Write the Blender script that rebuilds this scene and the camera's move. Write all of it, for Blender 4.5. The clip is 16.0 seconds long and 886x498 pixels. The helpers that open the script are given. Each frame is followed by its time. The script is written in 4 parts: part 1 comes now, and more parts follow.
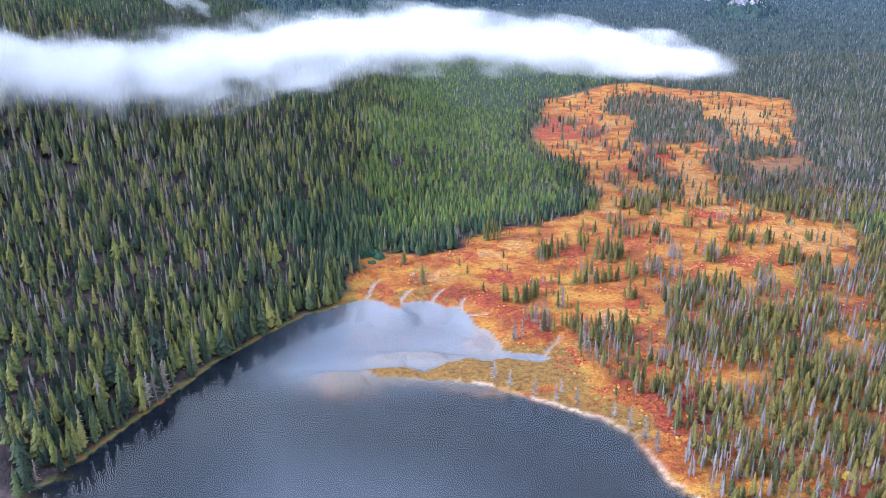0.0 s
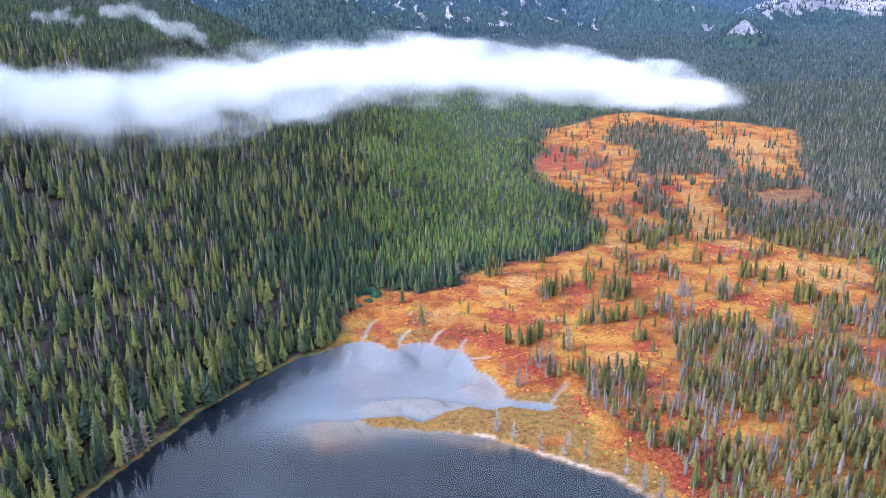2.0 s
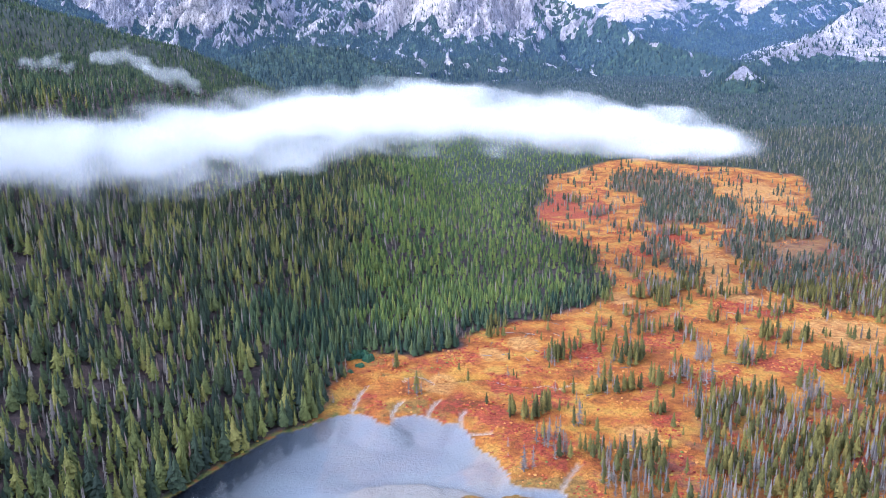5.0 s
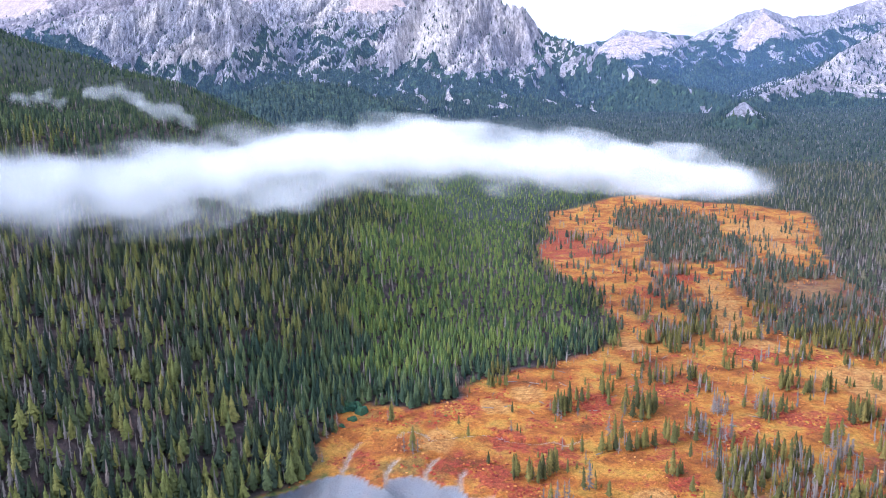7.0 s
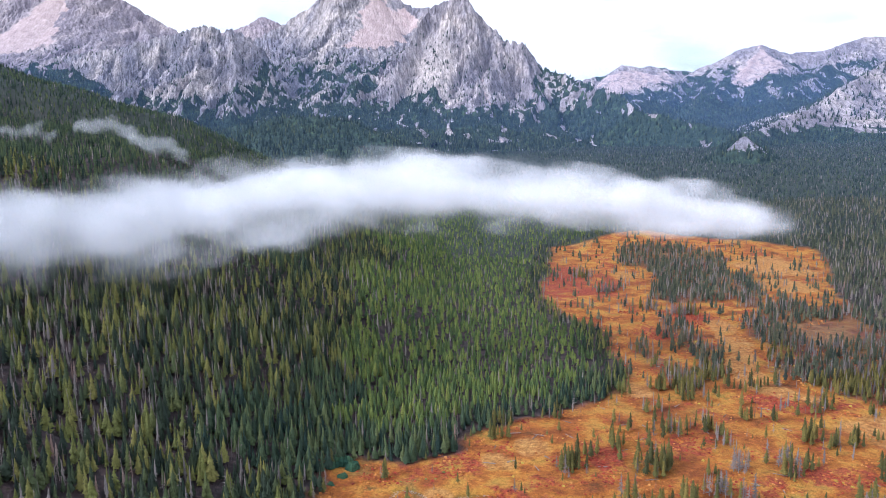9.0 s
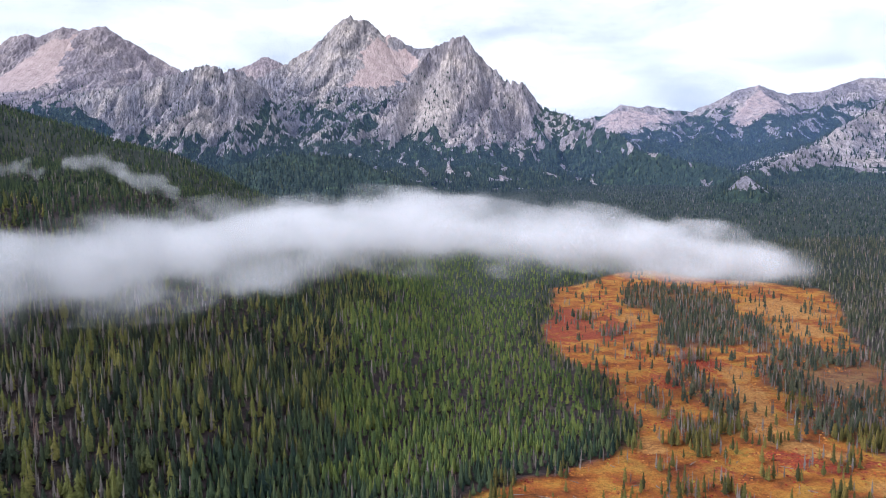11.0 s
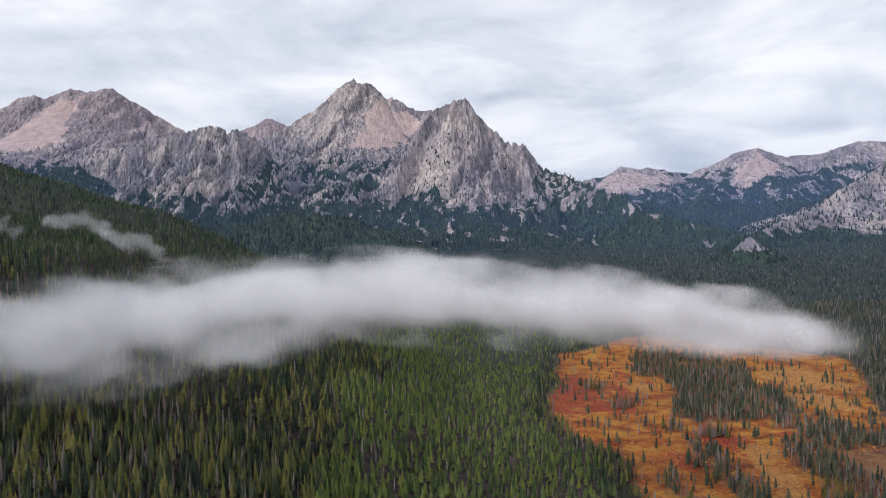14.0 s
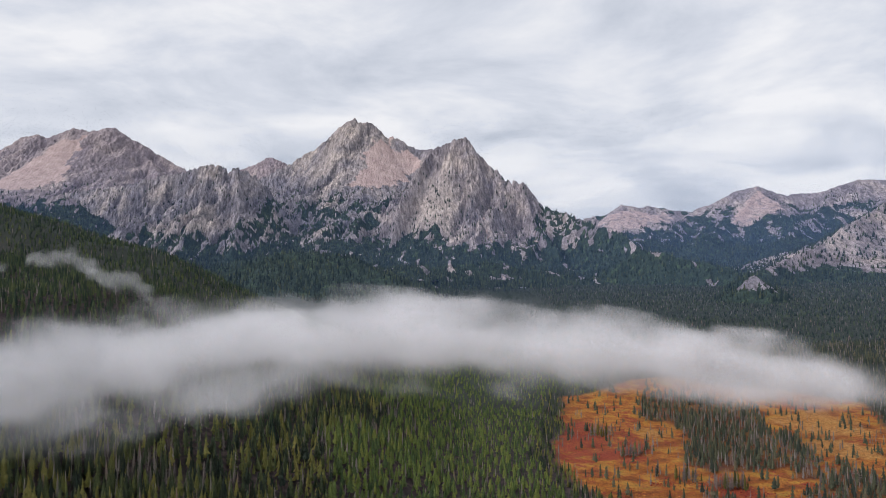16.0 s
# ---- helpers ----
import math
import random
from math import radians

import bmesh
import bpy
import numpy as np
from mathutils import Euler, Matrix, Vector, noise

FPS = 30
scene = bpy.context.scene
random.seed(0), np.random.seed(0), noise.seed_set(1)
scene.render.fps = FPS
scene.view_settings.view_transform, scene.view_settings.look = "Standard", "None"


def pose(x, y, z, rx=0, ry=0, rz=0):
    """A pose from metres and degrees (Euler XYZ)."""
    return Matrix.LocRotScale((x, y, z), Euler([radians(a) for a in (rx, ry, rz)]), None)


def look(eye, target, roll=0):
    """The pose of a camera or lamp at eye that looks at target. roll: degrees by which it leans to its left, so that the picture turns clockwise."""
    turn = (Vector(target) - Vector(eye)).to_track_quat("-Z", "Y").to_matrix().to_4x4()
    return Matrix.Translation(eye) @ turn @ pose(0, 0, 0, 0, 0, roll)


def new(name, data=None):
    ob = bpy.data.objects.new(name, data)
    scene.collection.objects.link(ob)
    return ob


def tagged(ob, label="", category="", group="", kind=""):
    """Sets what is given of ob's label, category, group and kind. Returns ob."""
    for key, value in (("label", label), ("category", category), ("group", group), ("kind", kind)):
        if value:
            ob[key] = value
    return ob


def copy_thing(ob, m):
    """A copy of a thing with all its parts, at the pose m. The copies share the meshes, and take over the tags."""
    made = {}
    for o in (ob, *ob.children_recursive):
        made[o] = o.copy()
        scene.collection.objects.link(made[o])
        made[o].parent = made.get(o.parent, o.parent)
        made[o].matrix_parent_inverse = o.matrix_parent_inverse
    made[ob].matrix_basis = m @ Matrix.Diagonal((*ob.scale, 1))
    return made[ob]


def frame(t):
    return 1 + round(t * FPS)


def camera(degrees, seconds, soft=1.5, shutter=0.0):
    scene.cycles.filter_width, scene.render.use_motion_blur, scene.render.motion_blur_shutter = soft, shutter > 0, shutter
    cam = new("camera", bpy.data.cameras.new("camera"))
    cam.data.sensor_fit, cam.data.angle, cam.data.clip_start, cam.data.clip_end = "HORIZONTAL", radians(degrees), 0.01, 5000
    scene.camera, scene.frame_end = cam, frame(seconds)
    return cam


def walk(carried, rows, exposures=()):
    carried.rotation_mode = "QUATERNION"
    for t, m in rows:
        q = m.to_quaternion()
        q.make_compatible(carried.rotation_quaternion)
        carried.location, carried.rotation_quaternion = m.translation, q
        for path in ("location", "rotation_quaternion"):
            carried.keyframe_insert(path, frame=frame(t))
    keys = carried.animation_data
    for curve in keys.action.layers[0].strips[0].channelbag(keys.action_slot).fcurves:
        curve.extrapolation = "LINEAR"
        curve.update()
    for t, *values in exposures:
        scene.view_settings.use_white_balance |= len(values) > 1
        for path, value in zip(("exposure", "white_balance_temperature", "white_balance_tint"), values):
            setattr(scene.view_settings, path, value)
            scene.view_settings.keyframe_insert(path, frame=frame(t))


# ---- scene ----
cam = camera(63.4, 16.0, soft=0.7)

PATH = [
    (0, (0.187, 1.977, 120.217), (0.095, 3.856, 119.54), -0.9),
    (0.5, (0.175, 5.431, 120.213), (0.082, 7.316, 119.553), -0.9),
    (1, (0.169, 8.919, 120.199), (0.076, 10.81, 119.557), -0.9),
    (1.5, (0.155, 12.466, 120.157), (0.061, 14.364, 119.533), -0.9),
    (2, (0.158, 16.114, 120.103), (0.063, 18.018, 119.497), -0.9),
    (2.5, (0.151, 19.862, 120.036), (0.057, 21.771, 119.448), -0.9),
    (3, (0.146, 23.782, 119.97), (0.051, 25.698, 119.402), -0.9),
    (3.5, (0.141, 27.81, 119.916), (0.046, 29.73, 119.366), -0.9),
    (4, (0.156, 31.975, 119.88), (0.06, 33.901, 119.351), -0.9),
    (4.2, (0.154, 33.671, 119.871), (0.059, 35.6, 119.349), -1.0),
    (6.5, (0.112, 53.55, 119.563), (0.015, 55.502, 119.141), -0.8),
    (7, (0.152, 57.993, 119.541), (0.055, 59.951, 119.143), -0.9),
    (7.5, (0.143, 62.446, 119.488), (0.046, 64.408, 119.112), -0.9),
    (8, (0.1, 66.955, 119.422), (0.003, 68.921, 119.069), -0.8),
    (8.5, (0.09, 71.487, 119.344), (-0.007, 73.457, 119.014), -0.8),
    (9, (0.1, 76.097, 119.301), (0.003, 78.071, 118.994), -0.8),
    (9.2, (0.107, 77.97, 119.294), (0.012, 79.945, 118.998), -0.8),
    (11.5, (0.208, 99.725, 119.142), (0.111, 101.715, 118.966), -0.6),
    (12, (0.154, 104.477, 119.134), (0.057, 106.469, 118.986), -0.6),
    (12.5, (0.065, 109.225, 119.151), (-0.032, 111.219, 119.031), -0.5),
    (13, (-0.021, 113.962, 119.188), (-0.118, 115.958, 119.097), -0.5),
    (13.5, (-0.108, 118.695, 119.223), (-0.206, 120.692, 119.158), -0.5),
    (14, (-0.188, 123.439, 119.269), (-0.286, 125.437, 119.233), -0.4),
    (14.5, (-0.248, 128.172, 119.301), (-0.347, 130.17, 119.291), -0.4),
    (15, (-0.28, 132.935, 119.327), (-0.379, 134.932, 119.345), -0.4),
    (15.5, (-0.297, 137.723, 119.346), (-0.396, 139.72, 119.39), -0.4),
    (16, (-0.278, 142.494, 119.348), (-0.377, 144.49, 119.419), -0.4),
]
walk(cam, [(t, look(eye, target, roll)) for t, eye, target, roll in PATH],
     exposures=[(0.0, 1.0, 4900, 11), (4.0, 1.0, 4900, 11), (7.0, 0.82, 5050, 11), (9.0, 0.46, 5350, 11), (12.5, -0.09, 5800, 10), (16.0, -0.42, 6100, 10)])

# ---------------------------------------------------------------- light
SUN_AZ, SUN_EL = 244.0, 33.0
scene.cycles.transparent_max_bounces = 96


def sky_world():
    w = bpy.data.worlds.new("overcast_sky")
    scene.world = w
    w.use_nodes = True
    n, l = w.node_tree.nodes, w.node_tree.links
    n.clear()
    out, bg = n.new("ShaderNodeOutputWorld"), n.new("ShaderNodeBackground")
    sky = n.new("ShaderNodeTexSky")
    sky.sky_type, sky.sun_disc = "NISHITA", False
    sky.sun_elevation, sky.sun_rotation = radians(SUN_EL), radians(SUN_AZ)
    dim = n.new("ShaderNodeVectorMath")
    dim.operation = "SCALE"
    dim.inputs["Scale"].default_value = 0.09
    l.new(sky.outputs[0], dim.inputs[0])
    tc = n.new("ShaderNodeTexCoord")
    sep = n.new("ShaderNodeSeparateXYZ")
    l.new(tc.outputs["Generated"], sep.inputs[0])
    up = n.new("ShaderNodeMath")
    up.operation = "ADD"
    l.new(sep.outputs["Z"], up.inputs[0])
    up.inputs[1].default_value = 0.16
    low = n.new("ShaderNodeMath")
    low.operation = "MAXIMUM"
    l.new(up.outputs[0], low.inputs[0])
    low.inputs[1].default_value = 0.05
    flat = n.new("ShaderNodeVectorMath")
    flat.operation = "DIVIDE"
    l.new(tc.outputs["Generated"], flat.inputs[0])
    l.new(low.outputs[0], flat.inputs[1])
    deck = n.new("ShaderNodeTexNoise")
    deck.inputs["Scale"].default_value, deck.inputs["Detail"].default_value = 1.45, 7.0
    deck.inputs["Roughness"].default_value, deck.inputs["Distortion"].default_value = 0.56, 0.35
    l.new(flat.outputs[0], deck.inputs["Vector"])
    shade = n.new("ShaderNodeValToRGB")
    e = shade.color_ramp.elements
    e[0].position, e[0].color = 0.33, (0.76, 0.785, 0.85, 1)
    e[1].position, e[1].color = 0.62, (1.30, 1.25, 1.21, 1)
    mid = e.new(0.48)
    mid.color = (1.01, 1.01, 1.05, 1)
    l.new(deck.outputs["Fac"], shade.inputs[0])
    mix = n.new("ShaderNodeMix")
    mix.data_type = "RGBA"
    mix.inputs["Factor"].default_value = 0.92
    l.new(dim.outputs[0], mix.inputs["A"])
    l.new(shade.outputs[0], mix.inputs["B"])
    l.new(mix.outputs["Result"], bg.inputs["Color"])
    bg.inputs["Strength"].default_value = 1.0
    l.new(bg.outputs[0], out.inputs[0])


sky_world()
sun_data = bpy.data.lights.new("sun", "SUN")
sun_data.energy, sun_data.angle, sun_data.color = 3.1, radians(24), (1.0, 0.95, 0.91)
sun = new("sun", sun_data)
az, el = radians(SUN_AZ), radians(SUN_EL)
sun.matrix_world = look((0, 0, 0), (-math.sin(az) * math.cos(el), -math.cos(az) * math.cos(el), -math.sin(el)))

# ---------------------------------------------------------------- noise
rng = np.random.default_rng(7)
HASH = rng.permutation(4096)
GRAD = rng.uniform(0, 2 * np.pi, 4096)


def perlin(x, y):
    xi, yi = np.floor(x).astype(int), np.floor(y).astype(int)
    fx, fy = x - xi, y - yi

    def g(ix, iy, dx, dy):
        a = GRAD[HASH[(HASH[ix & 4095] + iy) & 4095]]
        return np.cos(a) * dx + np.sin(a) * dy

    u, v = fx * fx * fx * (fx * (fx * 6 - 15) + 10), fy * fy * fy * (fy * (fy * 6 - 15) + 10)
    a = g(xi, yi, fx, fy) * (1 - u) + g(xi + 1, yi, fx - 1, fy) * u
    b = g(xi, yi + 1, fx, fy - 1) * (1 - u) + g(xi + 1, yi + 1, fx - 1, fy - 1) * u
    return (a * (1 - v) + b * v) * 1.5


def fbm(x, y, octaves=4, gain=0.5):
    total, amp = 0, 1.0
    for k in range(octaves):
        total = total + amp * perlin(x * 2 ** k + 17.3 * k, y * 2 ** k - 9.1 * k)
        amp *= gain
    return total


def ridged(x, y, octaves=5, gain=0.55):
    total, amp = 0, 1.0
    for k in range(octaves):
        total = total + amp * (0.45 - np.abs(perlin(x * 2 ** k + 31.7 * k, y * 2 ** k + 5.9 * k)))
        amp *= gain
    return total


def step(a, b, x):
    t = np.clip((x - a) / (b - a), 0, 1)
    return t * t * (3 - 2 * t)


def near_line(pts, x, y):
    """Distance to a line of points, and the points' third number along it."""
    best, val = np.full(x.shape, 1e9), np.zeros(x.shape)
    for (ax, ay, az_), (bx, by, bz) in zip(pts[:-1], pts[1:]):
        dx, dy = bx - ax, by - ay
        t = np.clip(((x - ax) * dx + (y - ay) * dy) / (dx * dx + dy * dy + 1e-9), 0, 1)
        d = np.hypot(x - ax - t * dx, y - ay - t * dy)
        m = d < best
        best, val = np.where(m, d, best), np.where(m, az_ + t * (bz - az_), val)
    return best, val


def inside(poly, x, y):
    """Signed distance to a polygon's edge, positive inside."""
    odd, best = np.zeros(x.shape, bool), np.full(x.shape, 1e9)
    for (ax, ay), (bx, by) in zip(poly, poly[1:] + poly[:1]):
        dx, dy = bx - ax, by - ay
        t = np.clip(((x - ax) * dx + (y - ay) * dy) / (dx * dx + dy * dy + 1e-9), 0, 1)
        best = np.minimum(best, np.hypot(x - ax - t * dx, y - ay - t * dy))
        if ay != by:
            odd ^= ((ay > y) != (by > y)) & (x < ax + (y - ay) * dx / dy)
    return np.where(odd, best, -best)


# ---------------------------------------------------------------- plan of the valley
LAKE = [(-150, 20), (-113, 148), (-108, 164), (-99, 191), (-90, 218), (-77, 242), (-67, 258), (-58, 264), (-54, 269), (-45, 274),
        (-43, 273), (-38, 271), (-33, 265.5), (-30, 265), (-29, 270), (-22, 273), (-16, 270), (-12, 266), (-7, 267), (-2, 258), (0, 249), (6, 243),
        (9, 235), (9, 230), (14, 228), (23, 226.5), (26, 223), (22, 221.5), (11, 224), (5, 222), (-3, 224), (-11, 219), (-17, 214), (-24, 217.5),
        (-38, 215), (-31, 211), (-15, 209), (1, 206.5), (9, 203), (17, 198), (29, 191), (37, 187), (45, 179), (50, 159), (55, 152), (92, 40),
        (60, -250), (-120, -260), (-190, -80)]
VALLEY = [(-60, 264), (-56, 276), (-55, 306), (-55, 320), (-47, 327), (-27, 325), (-14, 328), (-8, 336), (-2, 352), (10, 359), (25, 369),
          (42, 381), (57, 391), (66, 402), (74, 425), (76, 437), (74, 462), (75, 484), (76, 514), (62, 533), (51, 566), (47, 605), (50, 642),
          (57, 673), (66, 705), (63, 741), (74, 778), (76, 825), (91, 834), (111, 849), (133, 875), (156, 900), (200, 915), (250, 862), (288, 852),
          (335, 800), (322, 744), (288, 660), (262, 600), (252, 540), (240, 475), (205, 400), (192, 345), (330, 330), (330, 60), (80, 60), (40, 150), (0, 215)]
CENTRAL_WOOD = [(148, 833), (182, 844), (237, 790), (221, 715), (199, 643), (187, 589), (174, 583), (150, 577), (131, 577), (125, 609), (149, 669), (147, 722), (127, 728)]
GREY_BAND = [(119, 546), (127, 524), (132, 500), (133, 462), (127, 431), (118, 410), (114, 416), (114, 444), (111, 469), (108, 499)]
CREEK_WOOD = [(96, 485), (98, 460), (104, 437), (114, 430), (114, 415), (105, 397), (95, 396), (91, 421), (88, 437), (82, 469)]
NECK_WOOD = [(218, 691), (229, 673), (213, 607), (197, 566), (177, 560), (183, 592)]
EAST_WOOD = [(166, 529), (157, 494), (161, 473), (144, 431), (150, 421), (157, 411), (165, 393), (178, 380), (191, 366), (225, 400), (262, 470), (272, 570),
             (237, 570), (222, 572), (224, 605), (197, 566)]
SHORE_WOOD = [(33, 248), (44, 252), (60, 250), (76, 280), (90, 291), (105, 291), (112, 283), (123, 280), (140, 298), (151, 317), (165, 303), (190, 345), (330, 330),
              (330, 80), (72, 100), (58, 150), (55, 172), (53, 189), (48, 205), (38, 216), (33, 233)]
ISLANDS = [(1.0, CENTRAL_WOOD), (0.95, GREY_BAND), (0.85, CREEK_WOOD), (0.9, NECK_WOOD), (1.0, EAST_WOOD), (1.0, SHORE_WOOD)]
GLADES = [[(188, 519), (222, 530), (243, 530), (214, 480), (187, 477)], [(61, 257), (76, 276), (68, 230), (55, 222)], [(122, 278), (130, 288), (138, 281), (130, 274)],
          [(142, 262), (150, 273), (158, 266), (150, 258)], [(108, 264), (114, 273), (121, 268), (114, 261)], [(120, 226), (128, 240), (138, 233), (130, 224)]]
GREEN_CLUMPS = [(33, 321, 5), (60, 319, 6), (67, 324, 4), (8, 347, 3.5), (53, 339, 4), (14, 270, 3), (18, 269, 3), (25, 274, 4), (-34, 312, 1.6), (75, 351, 5), (93, 354, 4),
                (111, 367, 2.5), (122, 365, 1.3), (130, 344, 4.5), (138, 341, 3.5), (143, 340, 2.5), (143, 318, 6), (110, 314, 4), (98, 282, 5), (69, 297, 3), (57, 292, 4),
                (64, 272, 2.2), (49, 298, 2.5), (138, 407, 3), (130, 405, 2.5), (148, 382, 4), (85, 405, 5), (93, 391, 4), (10, 361, 4)]
DEAD_CLUMPS = [(24, 252, 4.5), (26, 243, 2.5), (15, 236, 1.6), (-24, 287, 2.8), (122, 289, 5), (94, 320, 4), (108, 327, 4), (80, 301, 4), (88, 298, 3.5), (34, 264, 2.5),
               (88, 680, 8), (100, 620, 7), (136, 548, 9), (118, 562, 7)]
CLUMPS = [(*c, 0.12) for c in GREEN_CLUMPS] + [(*c, 0.72) for c in DEAD_CLUMPS]
CREEKS = [[(-45.2, 274), (-44.9, 281.6), (-44.4, 289), (-42.5, 297)], [(-29.6, 266), (-30.5, 272.9), (-29.6, 278.8), (-28, 283)],
          [(-17.8, 271), (-16.5, 278.9), (-14.4, 283.8)], [(-5.8, 263), (-6.1, 270.3), (-4.6, 275.5)], [(-3, 258.5), (4.1, 259.5)],
          [(-29.1, 299.7), (-28.6, 304), (-24.6, 305.4), (-19.3, 302), (-17, 297.5), (-11, 299.5), (-3.4, 301.5), (2.6, 302.4), (7.4, 300.5),
           (10.3, 297.6), (16, 296.1), (21.7, 295.5), (26.8, 298), (31, 294), (38, 300)],
          [(24, 226), (27, 233), (31, 240)]]


def lake_side(x, y):
    return inside(LAKE, x, y) + 0.6 * fbm(x / 7, y / 7, 3)


def creek_side(x, y):
    d = np.full(x.shape, 1e9)
    for c in CREEKS:
        d = np.minimum(d, near_line([(a, b, 0) for a, b in c], x, y)[0])
    return d


def valley(x, y):
    """The valley's floor and the wooded hill beside it, without the lake."""
    floor = 1.1 + 0.036 * np.maximum(0, y - 720) + 0.03 * np.maximum(0, np.abs(x - 150) - 250) * step(300, 900, y)
    floor = floor + 0.35 * fbm(x / 22, y / 22, 3) + 5.0 * fbm(x / 240, y / 240, 3) * step(500, 1200, y)
    foot = -64 + 34 * step(280, 420, y) + 16 * step(420, 560, y) - 46 * step(640, 1000, y) + 10 * fbm(x / 120, y / 120 + 4, 2)
    foot = np.where(y < 280, np.interp(y, [-300, 20, 148, 191, 218, 242, 263, 280], [-190, -150, -114, -101, -92, -80, -70, -64]), foot)
    u = foot - x
    hill = 0.45 * (np.sqrt(u * u + 144) + u) / 2
    knee, rest = 105 + 35 * step(700, 985, y), 0.36 + 0.28 * step(700, 985, y)
    hill = np.where(hill > knee, knee + (hill - knee) * rest, hill)
    hill = hill * (1 + 0.04 * fbm(x / 150 + 2, y / 150, 3)) - 0.55 * (np.sqrt((y - 985) ** 2 + 60 ** 2) + y - 985) / 2
    return floor + np.maximum(hill, 0)


def shelf_sheen_at(x, y):
    """Where the lake is a shallow of pale sand, with a painted cloud reflection, 0 to 1."""
    w = np.exp(-((x + 46) ** 2 / 230 + (y - 211) ** 2 / 70))
    w = np.maximum(w, 0.5 * np.exp(-((near_line([(-44, 211, 0), (-15, 208, 0), (9, 202, 0)], x, y)[0] / 2.5) ** 2)))
    # Beyond the spit: the cloud's reflection, painted as a pale shallow.
    w = np.maximum(w, np.exp(-((x + 20) ** 2 / 620 + (y - 226) ** 2 / 50)))
    w = np.maximum(w, np.exp(-((x - 4) ** 2 / 130 + (y - 240) ** 2 / 300)))
    return np.clip(1.25 * w * (1 + 0.35 * fbm(x / 12, y / 12, 3)), 0, 1)


def ground_z(x, y):
    z = valley(x, y)
    s = lake_side(x, y)
    near = np.abs(s) < 60
    land = np.minimum(z, 0.12 + 0.11 * np.maximum(-s, 0) + 0.5 * np.maximum(-s - 8, 0))
    shelf = shelf_sheen_at(x, y)
    bed = -np.minimum(np.where(x < -50, 0.9, 0.55) * np.maximum(s, 0) + 0.03, 5.0 - 4.25 * shelf)
    z = np.where(s > 0, bed, land)
    c = creek_side(x, y)
    return np.where((c < 3) & (s < 1), np.minimum(z, -0.35 + 0.75 * np.maximum(0, c - 0.42)), z)


def open_ground(x, y):
    v = inside(VALLEY, x, y) + 3.5 * fbm(x / 11, y / 11, 3)
    return step(-3, 4, v)


def tree_cover(x, y):
    """How thick the trees stand, 0 to 1."""
    free = open_ground(x, y)
    thick = (1 - free) * np.clip(0.9 + 0.42 * fbm(x / 24, y / 24, 3) + 0.2 * step(420, 520, y), 0.25, 1)
    scatter = 0.008 + 0.42 * step(0.05, 0.5, fbm(x / 14 + 8, y / 14, 3)) * step(262, 290, y) * step(-5, 40, x) + 0.22 * step(0.4, 0.6, fbm(x / 30 + 2, y / 40, 3)) * step(480, 560, y)
    for amount, poly in ISLANDS:
        w = step(-2, 3, inside(poly, x, y) + 5 * fbm(x / 12, y / 12 + 3, 3))
        scatter = np.maximum(scatter, amount * w * np.clip(0.9 + 0.8 * fbm(x / 22 + 5, y / 22, 3), 0.15, 1))
    for cx, cy, r, _ in CLUMPS:
        scatter = scatter * step(r, r * 1.3, np.hypot(x - cx, y - cy))
    for poly in GLADES:
        scatter = scatter * (0.1 + 0.9 * step(3, -3, inside(poly, x, y) + 3 * fbm(x / 10, y / 10, 2)))
    thick = np.maximum(thick, scatter * free)
    s = lake_side(x, y)
    spit = (x > -45) & (x < 34) & (y > 200) & (y < 232)
    return np.where((s > np.where(x < -50, -0.9, -2.0)) | (creek_side(x, y) < 2) | spit, 0, thick)


FRONT_CREST = [(-245, 3760, 751), (-157, 3720, 780), (-114, 3700, 790), (-77, 3700, 804), (-49, 3700, 789), (-24, 3700, 726), (12, 3700, 712), (45, 3680, 660),
         (95, 3650, 632), (121, 3620, 578), (174, 3600, 564), (214, 3580, 569), (239, 3560, 504), (270, 3560, 451), (397, 3400, 386), (492, 3200, 327), (567, 3000, 277), (616, 2900, 210), (710, 2700, 180), (802, 2450, 135), (788, 2200, 78), (777, 2000, 44)]
FRONT_SPURS = [[(-114, 3710, 792), (-128, 3600, 645), (-117, 3480, 483), (-126, 3270, 263)],
        [(-223, 3740, 744), (-298, 3600, 607), (-371, 3430, 437), (-374, 3240, 272)],
        [(11, 3690, 706), (-17, 3560, 544), (-48, 3370, 330), (-46, 3200, 211)],
        [(119, 3590, 572), (98, 3450, 433), (151, 3320, 300), (190, 3150, 207)],
        [(212, 3570, 563), (255, 3380, 353), (331, 3150, 217)]]
